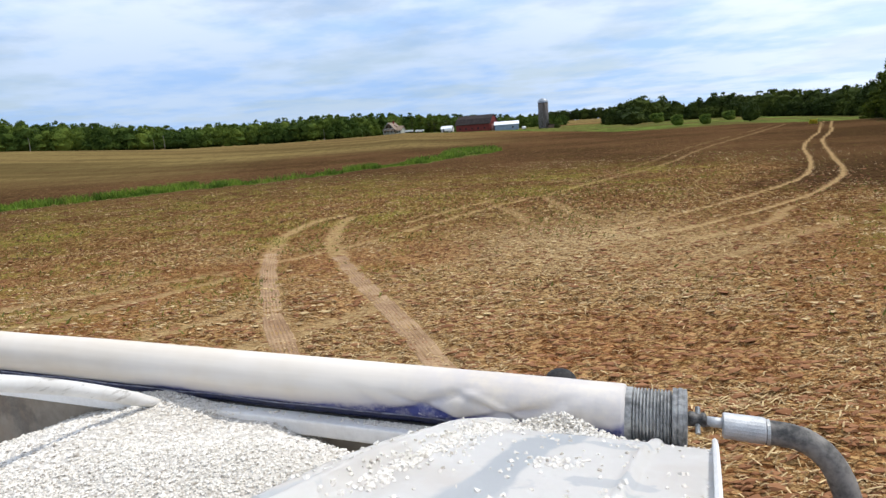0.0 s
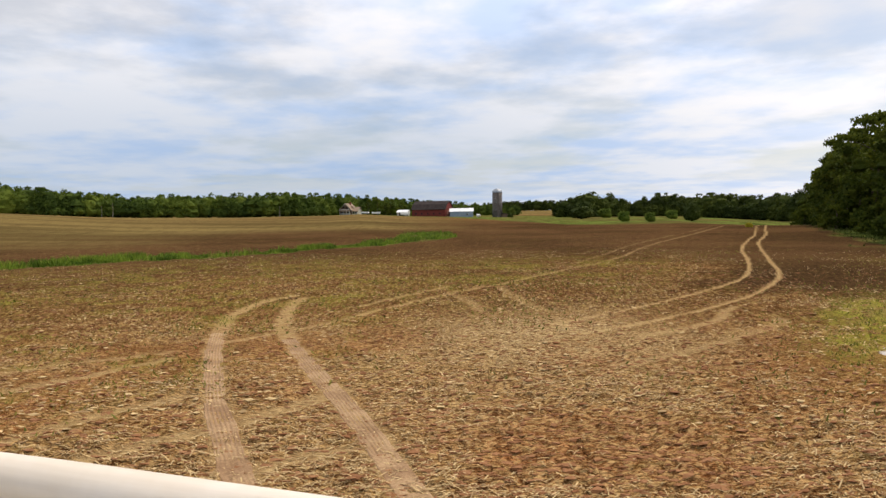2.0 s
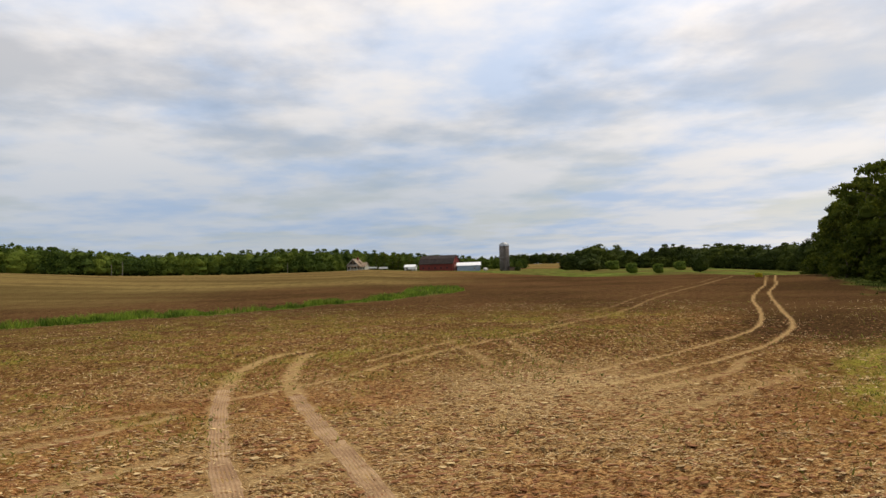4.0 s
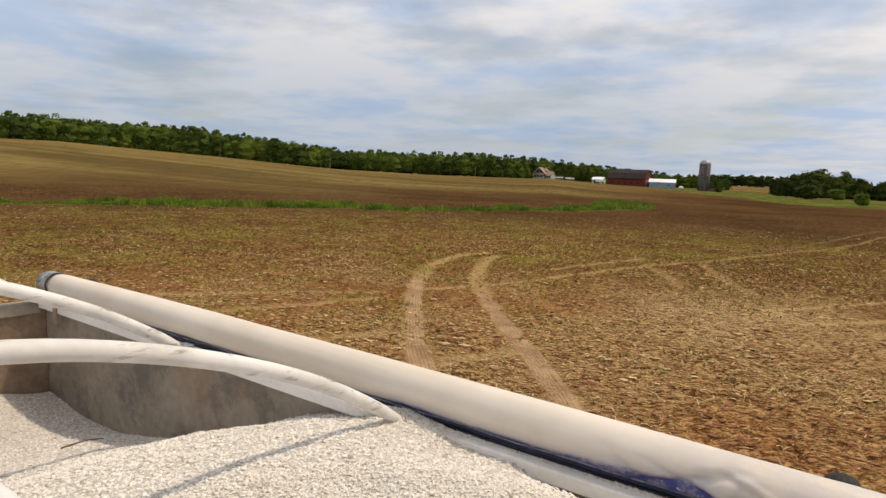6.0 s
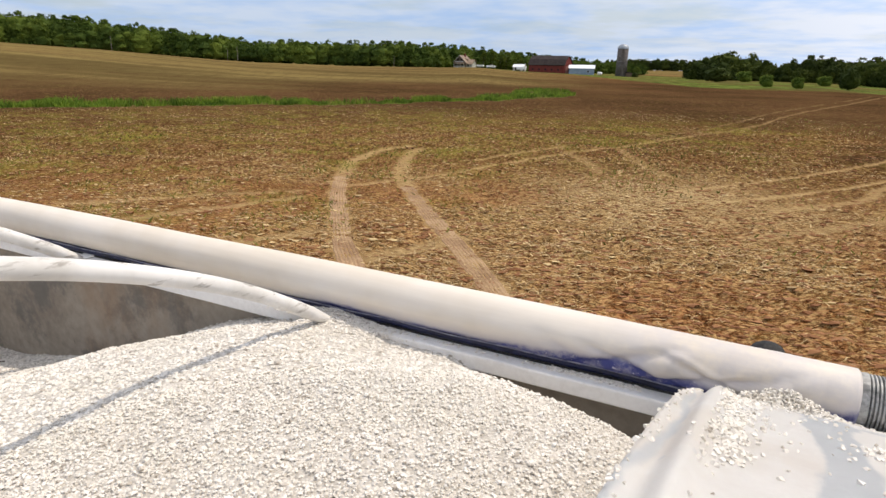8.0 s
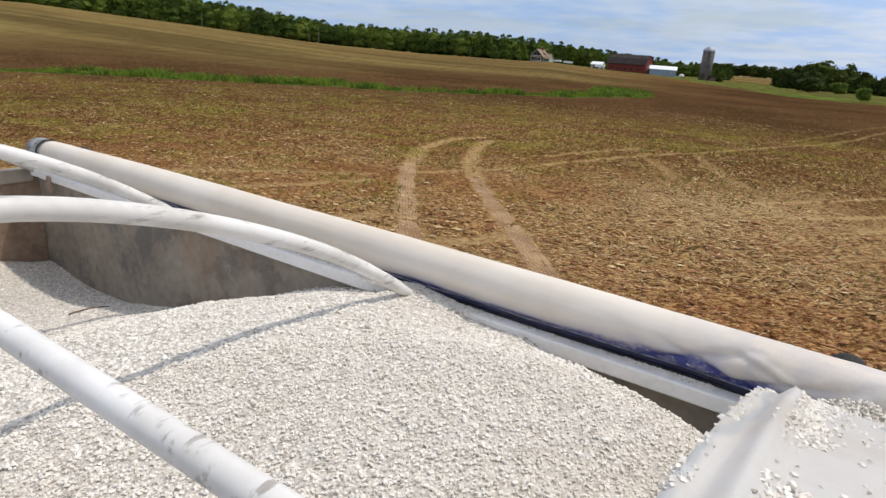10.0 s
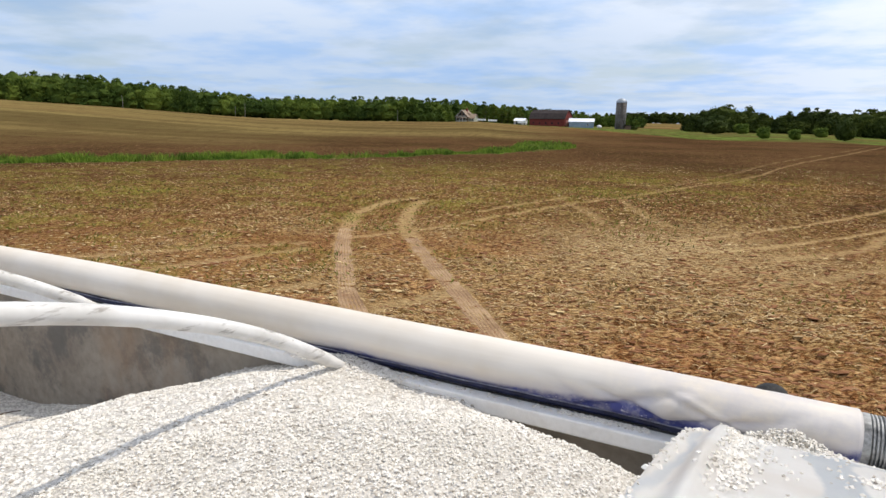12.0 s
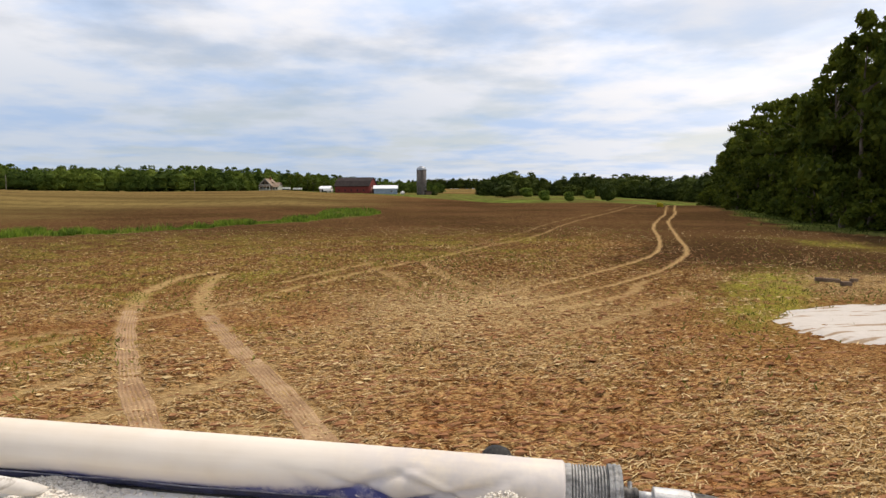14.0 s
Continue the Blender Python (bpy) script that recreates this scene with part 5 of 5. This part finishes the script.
for n_, (ex, ey) in enumerate(EDGE):
    for row in range(3):
        gx, gy = ex + row * 4.6 + wood.uniform(-1.3, 1.3), ey - row * 1.0 + wood.uniform(-1.6, 1.6)
        high = float(np.interp(ey, [30, 44, 50, 57, 70, 90, 112, 136], [1.75, 1.68, 1.48, 1.20, 1.08, 1.04, 1.05, 0.92])) * wood.uniform(0.82, 1.12) * (1.0 + 0.07 * row)
        kind = wood.choice((0, 1, 2, 2, 0, 3)) if row else wood.choice((0, 1, 2))
        place_tree(BACK[n_ % 2] if row == 2 else KINDS[kind], gx, gy, (wood.uniform(0.85, 1.1), wood.uniform(0.85, 1.1), high), wood.uniform(0, 6.3),
                   "tall dense green broadleaf tree at the field's edge", "trees along the field")
    place_tree(BUSHES[n_ % 2], ex - 3.6 + wood.uniform(-0.8, 0.8), ey + wood.uniform(-2, 2), (1.0, 1.0, wood.uniform(0.8, 1.3)), wood.uniform(0, 6.3),
               "green shrub growing under the forest edge", "shrubs along the field")


def place_bush(x, y, wide, tall, label):
    t = thing("bush", Matrix.Translation((x, y, float(land(x, y)) - 0.1)) @ Matrix.Diagonal((wide / 4.8, wide / 4.8, tall / 4.1, 1)), label, "bush", "bushes in the meadow")
    for name, me in zip(("stem", "crown"), MEADOW[2 if "dark" in label else int(abs(x)) % 2]):
        new(name, me).parent = t


def bush_at(az, d, wide, tall, label):
    place_bush(d * math.sin(radians(az)), d * math.cos(radians(az)), wide, tall, label)


bush_at(19.31, 186, 4.2, 3.4, "round light green bush in the meadow past the field")
bush_at(21.55, 179, 3.6, 3.0, "small round light green bush in the meadow")
bush_at(15.60, 252, 11.0, 5.8, "broad dark green thicket in the meadow")
bush_at(17.60, 268, 7.0, 4.4, "green thicket in the meadow before the woods")
bush_at(24.94, 195, 5.6, 6.0, "large dark rounded bush before the woods")
bush_at(23.30, 226, 5.0, 3.4, "low green bush before the woods")
place_bush(50.6, 318, 4.0, 2.2, "low dark bush beside the silo")


def build_woods():
    """The far belts of trees: thousands of leaf clumps, joined."""
    r = np.random.default_rng(21)
    vs_, fs_, total = [], [], 0

    def put(az, d, tall, seed, conical=0.0, wide=None, count=620):
        nonlocal total
        x, y = d * math.sin(math.radians(az)), d * math.cos(math.radians(az))
        wide = wide or tall * r.uniform(0.42, 0.60)
        c, rad = clumps(tall, wide, 0.3, 7, seed, conical)
        main = np.array([(0, 0, tall * 0.30), (0, 0, tall * 0.60)])
        c2 = np.vstack([main, c])
        rad2 = np.vstack([np.array([(wide * 0.95, wide * 0.95, tall * 0.34), (wide * (0.75 - 0.35 * conical), wide * (0.75 - 0.35 * conical), tall * 0.32)]), rad])
        mv, mf = foliage_mass(c2[:3], rad2[:3] * 0.74, seed + 2)
        v, f = leaf_cloud(np.vstack([c2[:2], c2[:2], c2[:2], c2]), np.vstack([rad2[:2], rad2[:2], rad2[:2], rad2]) * 1.04, count, 0.56 * (d / 330) ** 0.5, seed + 1)
        f, v = np.vstack([f, mf + len(v)]), np.vstack([v, mv])
        v = v + np.array([x, y, float(land(x, y)) - 0.3])
        vs_.append(v)
        fs_.append(f + total)
        total += len(v)
    k = 0
    for az in np.arange(-54, 9.5, 0.38):
        tall = np.interp(az, [-66, -47, -36, -30, -24, -20, -16, -12, -6, 0, 6, 9], [14.0, 14.6, 15.8, 13.9, 11.4, 12.4, 12.9, 13.7, 13.2, 11.6, 9.2, 7.4])
        for row in range(2):
            k += 1
            put(az + r.uniform(-0.25, 0.25), np.interp(az, [-66, -10, -5, 9], [332, 338, 400, 440]) + row * 8 + r.uniform(-3, 3), tall * (r.uniform(0.94, 1.05) if row else r.uniform(0.5, 0.92)), 500 + k * 3,
                0.75 if (az > -16 and r.uniform() < 0.14) else 0.0)
    stuff("far_woods", mesh_np("far_woods", np.vstack(vs_), np.vstack(fs_), LEAF_FAR), "far belt of mixed green woodland behind the fields", "woods")
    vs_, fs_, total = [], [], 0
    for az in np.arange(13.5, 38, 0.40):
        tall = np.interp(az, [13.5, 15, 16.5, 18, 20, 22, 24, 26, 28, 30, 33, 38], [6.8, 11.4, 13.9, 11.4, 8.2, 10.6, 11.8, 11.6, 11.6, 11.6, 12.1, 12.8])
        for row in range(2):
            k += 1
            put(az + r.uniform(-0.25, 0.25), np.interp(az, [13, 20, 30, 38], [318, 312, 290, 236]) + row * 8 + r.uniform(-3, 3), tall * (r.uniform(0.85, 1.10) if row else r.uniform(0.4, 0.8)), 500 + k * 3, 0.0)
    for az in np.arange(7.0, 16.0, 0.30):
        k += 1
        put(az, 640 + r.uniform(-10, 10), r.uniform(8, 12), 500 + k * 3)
    stuff("oak_woods", mesh_np("oak_woods", np.vstack(vs_), np.vstack(fs_), LEAF_DARK), "dark rounded oak woods behind the meadow", "woods")
    bm = bmesh.new()
    for az, d, tall in ((-25.6, 329, 7), (-26.4, 330, 5.5), (-12.2, 333, 6), (-35.1, 328, 7), (-44, 329, 6)):
        x, y = d * math.sin(math.radians(az)), d * math.cos(math.radians(az))
        z = float(land(x, y))
        sweep([(x, y, z - 0.2), (x + 0.2, y, z + tall * 0.6), (x + 0.1, y, z + tall)], lambda s: 0.15 - 0.1 * s, 6, bm)
    ob = part("pale_trunks", bm, mottled("pale_bark", (0.16, 0.15, 0.12), (0.30, 0.28, 0.24), 0.8, 0.9))
    tagged(ob, "pale dead trunks standing along the far woods", "tree trunks", kind="stuff")


build_woods()


# ---- the farm ----
def wall_window(parent, m, w, h, name="window", frame_mat=None):
    win = part(name, box((-w / 2 - 0.08, -0.05, -0.08), (w / 2 + 0.08, 0.05, h + 0.08)), frame_mat or PAINT, parent)
    win.matrix_basis = m
    part("pane", box((-w / 2, -0.07, 0), (w / 2, -0.052, h)), GLASS, win, "dark glass pane")


def build_barn():
    x0, y0 = -0.8, 344.0
    z = float(land(x0 + 8, y0)) - 0.3
    b = thing("barn", pose(x0, y0, z, rz=-28), "red wooden barn with a dark gambrel roof", "barn")
    L, W, E, K, T = 20.5, 10.0, 4.4, 6.9, 8.6
    part("wall", prism([(0, 0), (W, 0), (W, E), (W * 0.80, K), (W / 2, T), (W * 0.20, K), (0, E)], 0, L, "x"), BARNRED, b)
    bm = bmesh.new()
    outer = [(-0.5, E - 0.35), (W * 0.19, K + 0.12), (W / 2, T + 0.25), (W * 0.81, K + 0.12), (W + 0.5, E - 0.35)]
    inner = [(p + (0.12 if p < W / 2 else -0.12 if p > W / 2 else 0), q - 0.22) for p, q in outer]
    part("roof", prism(outer + inner[::-1], -0.5, L + 0.5, "x", bm), BARNROOF, b, "dark shingled gambrel roof")
    part("door", box((L + 0.01, 2.2, 0), (L + 0.12, 5.2, 3.6), 0.02), mottled("pale_barn_door", (0.42, 0.16, 0.13), (0.55, 0.30, 0.26), 0.8, 0.8), b, "faded sliding door")
    part("hay_door", box((L + 0.01, 4.2, 4.6), (L + 0.10, 5.8, 6.2), 0.02), BARNRED, b)
    for k in range(5):
        wall_window(b, Matrix.Translation((2.5 + k * 3.7, -0.04, 1.4)), 0.9, 0.8, frame_mat=BARNRED)
    lean_to = thing("shed", pose(19.8, 332.0, float(land(24, 334)) - 0.2, rz=-6), "low blue-grey metal shed with a white roof", "shed")
    part("wall", prism([(0, 0), (9, 0), (9, 2.9), (4.5, 4.4), (0, 2.9)], 0, 12.5, "x"), SHEDWALL, lean_to)
    part("roof", prism([(-0.3, 2.95), (4.5, 4.62), (9.3, 2.95), (9.3, 3.12), (4.5, 4.82), (-0.3, 3.12)], -0.4, 12.9, "x"), WHITEROOF, lean_to, "white metal roof")
    part("door", box((3.6, -0.08, 0), (6.4, -0.01, 2.5), 0.02), SHEDWALL, lean_to)
    wall_window(lean_to, Matrix.Translation((9.5, -0.04, 1.1)), 1.0, 0.8)
    tank = thing("tank", pose(35.2, 331, float(land(35, 331))), "small white tank on the grass beside the shed", "tank")
    bm = bmesh.new()
    bmesh.ops.create_uvsphere(bm, u_segments=14, v_segments=9, radius=1, matrix=Matrix.Translation((0, 0, 0.85)) @ Matrix.Diagonal((1.3, 0.8, 0.85, 1)))
    part("shell", bm, PAINT, tank, "", True)
    for s in (-0.7, 0.7):
        part("foot", box((s - 0.1, -0.5, -0.1), (s + 0.1, 0.5, 0.35)), CONCRETE, tank)


build_barn()


def build_silo():
    z = float(land(45.5, 330)) - 0.2
    s = thing("silo", pose(45.5, 330, z), "tall grey stave silo with a metal dome", "silo")
    R, H = 2.65, 13.5
    bm = bmesh.new()
    bmesh.ops.create_cone(bm, cap_ends=True, segments=40, radius1=R, radius2=R, depth=H, matrix=Matrix.Translation((0, 0, H / 2)))
    part("shaft", bm, CONCRETE, s, "grey concrete staves", True)
    for k in range(16):
        bm = bmesh.new()
        bmesh.ops.create_cone(bm, cap_ends=False, segments=40, radius1=R + 0.05, radius2=R + 0.05, depth=0.07, matrix=Matrix.Translation((0, 0, 0.7 + k * 0.74)))
        part("hoop", bm, ZINC, s)
    bm, rings = bmesh.new(), []
    for i in range(9):
        a = i / 8 * math.pi / 2
        rings.append([bm.verts.new((math.cos(k / 20 * math.pi) * (R + 0.12) * math.cos(a) + 1e-4 * k, math.sin(k / 20 * math.pi) * (R + 0.12) * math.cos(a), H + (R - 0.45) * math.sin(a))) for k in range(40)])
    for a, b in zip(rings, rings[1:]):
        for k in range(40):
            bm.faces.new((a[k], a[(k + 1) % 40], b[(k + 1) % 40], b[k]))
    bmesh.ops.remove_doubles(bm, verts=bm.verts, dist=0.01)
    part("dome", bm, DOME, s, "galvanised dome", True)
    part("chute", box((-0.6, -R - 0.5, 0.0), (0.5, -R + 0.1, H - 0.3), 0.1), CONCRETE, s, "unloading chute up its side")
    room = thing("feed_room", pose(47.6, 327.4, z), "low dark feed room at the silo's foot", "shed")
    part("wall", box((0, 0, 0), (3.2, 3.0, 1.9)), OLDWOOD, room)
    part("roof", prism([(-0.2, 1.9), (3.4, 1.9), (3.4, 2.0), (-0.2, 2.5)], -0.2, 3.2, "y"), BARNROOF, room)


build_silo()


def build_house():
    z = float(land(-36, 368)) - 0.3
    h = thing("house", pose(-43.6, 366, z, rz=-18), "farmhouse with a dark timber gable, pale trim and tan roofs", "house")
    part("wall", prism([(0, 0), (7, 0), (7, 3.2), (3.5, 6.6), (0, 3.2)], 0, 9, "y"), OLDWOOD, h, "dark timber siding")
    for side in (-1, 1):
        part("bargeboard", prism([(3.5, 7.02), (3.5, 6.72), (3.5 + side * 4.1, 2.72), (3.5 + side * 4.1, 3.02)], -0.62, -0.5, "y"), HOUSEWALL, h, "pale gable trim")
    part("tie_beam", box((0.6, -0.55, 3.25), (6.4, -0.45, 3.5)), PAINT, h, "white beam across the gable")
    part("porch_wall", box((0.1, -0.14, 0.0), (6.9, -0.02, 1.1)), HOUSEWALL, h, "pale lower wall")
    part("roof", prism([(-0.6, 2.75), (3.5, 6.75), (7.6, 2.75), (7.6, 3.0), (3.5, 7.0), (-0.6, 3.0)], -0.5, 9.5, "y"), HOUSEROOF, h, "tan shingled roof")
    part("wing_wall", prism([(1.5, 0), (7.5, 0), (7.5, 2.3), (4.5, 4.4), (1.5, 2.3)], 7, 10.6, "x"), HOUSEWALL, h, "cream siding")
    part("wing_roof", prism([(1.0, 1.95), (4.5, 4.5), (8.0, 1.95), (8.0, 2.15), (4.5, 4.75), (1.0, 2.15)], 6.6, 11.0, "x"), HOUSEROOF, h)
    part("porch_roof", prism([(-2.0, 2.3), (0.2, 2.8), (0.2, 2.95), (-2.0, 2.45)], 0.5, 7, "x"), HOUSEROOF, h)
    for u in (0.7, 2.8, 4.8, 6.8):
        part("porch_post", box((u - 0.08, -1.95, 0), (u + 0.08, -1.8, 2.36)), PAINT, h)
    part("chimney", box((4.0, 5.0, 6.0), (4.7, 5.7, 7.9)), BARNRED, h)
    part("dormer", prism([(5.2, 3.6), (6.9, 3.6), (6.9, 4.6), (5.2, 5.4)], 3.6, 5.8, "y"), OLDWOOD, h)
    for u, zz in ((1.6, 0.9), (5.4, 0.9), (2.4, 3.9), (4.6, 3.9)):
        wall_window(h, Matrix.Translation((u, -0.06, zz)), 0.95, 1.3, frame_mat=OLDWOOD)
    for u in (8.1, 9.6):
        wall_window(h, Matrix.Translation((u, 1.44, 0.8)), 0.9, 1.1)
    part("front_door", box((3.0, -0.1, 0), (4.0, 0.0, 2.1)), OLDWOOD, h, "dark front door")
    g = thing("garage", pose(-9.4, 350, float(land(-8, 350)) - 0.2, rz=-12), "small cream garage with a pale metal roof", "garage")
    part("wall", prism([(0, 0), (6.5, 0), (6.5, 2.1), (3.2, 3.2), (0, 2.1)], 0, 6.0, "x"), HOUSEWALL, g)
    part("roof", prism([(-0.4, 2.0), (3.2, 3.35), (6.9, 2.0), (6.9, 2.2), (3.2, 3.6), (-0.4, 2.2)], -0.3, 6.3, "x"), WHITEROOF, g)
    # a dark panel on the closed wall paints the doorway's shade
    part("garage_door", box((1.2, -0.08, 0), (4.2, -0.01, 1.9), 0.02), GLASS, g, "dark panel standing in for an open doorway")


build_house()


def build_trailer(x, y, length, tall, turn):
    t = thing("farm_trailer", pose(x, y, float(land(x, y)), rz=turn), "pale farm trailer parked in the yard", "trailer", "trailers in the yard")
    part("body", box((-length / 2, -1.0, 0.7), (length / 2, 1.0, tall), 0.15), PAINT, t)
    for s in (-0.3, 0.3):
        bm = bmesh.new()
        bmesh.ops.create_cone(bm, cap_ends=True, segments=16, radius1=0.42, radius2=0.42, depth=0.3, matrix=Matrix.Translation((s * length, -0.9, 0.42)) @ Matrix.Rotation(math.pi / 2, 4, "X"))
        part("wheel", bm, RUBBER, t)


build_trailer(-4.6, 341, 5.0, 1.9, -14)
build_trailer(-21.5, 352, 5.0, 1.7, 5)
build_trailer(-28.0, 356, 4.6, 1.6, -8)
shrub = random.Random(9)
for x_, y_, s_ in ((-27, 372, 1.7), (-22, 374, 1.9), (-17, 372, 1.6), (-45, 374, 1.6), (-14, 378, 1.9), (-7, 372, 1.7)):
    place_tree(KINDS[shrub.randrange(3)], x_, y_, (0.75, 0.75, 0.36 * s_), shrub.uniform(0, 6), "rounded green yard tree by the farmhouse", "yard trees")

# a yellow weed clump by the far tracks
x_, y_ = 61.0 + rng.normal(0, 0.22, 260), 108 + rng.normal(0, 0.22, 260)
v_, f_ = blades(x_, y_, land(x_, y_), rng.uniform(0.3, 0.9, 260), rng.uniform(0.03, 0.07, 260), rng.uniform(0.2, 0.8, 260))
stuff("yellow_weeds", mesh_np("yellow_weeds", v_, f_, leaves("mustard_flowers", (0.30, 0.27, 0.02), (0.50, 0.44, 0.05), 0.2)), "clump of yellow flowering weeds beside the wheel tracks", "weeds")
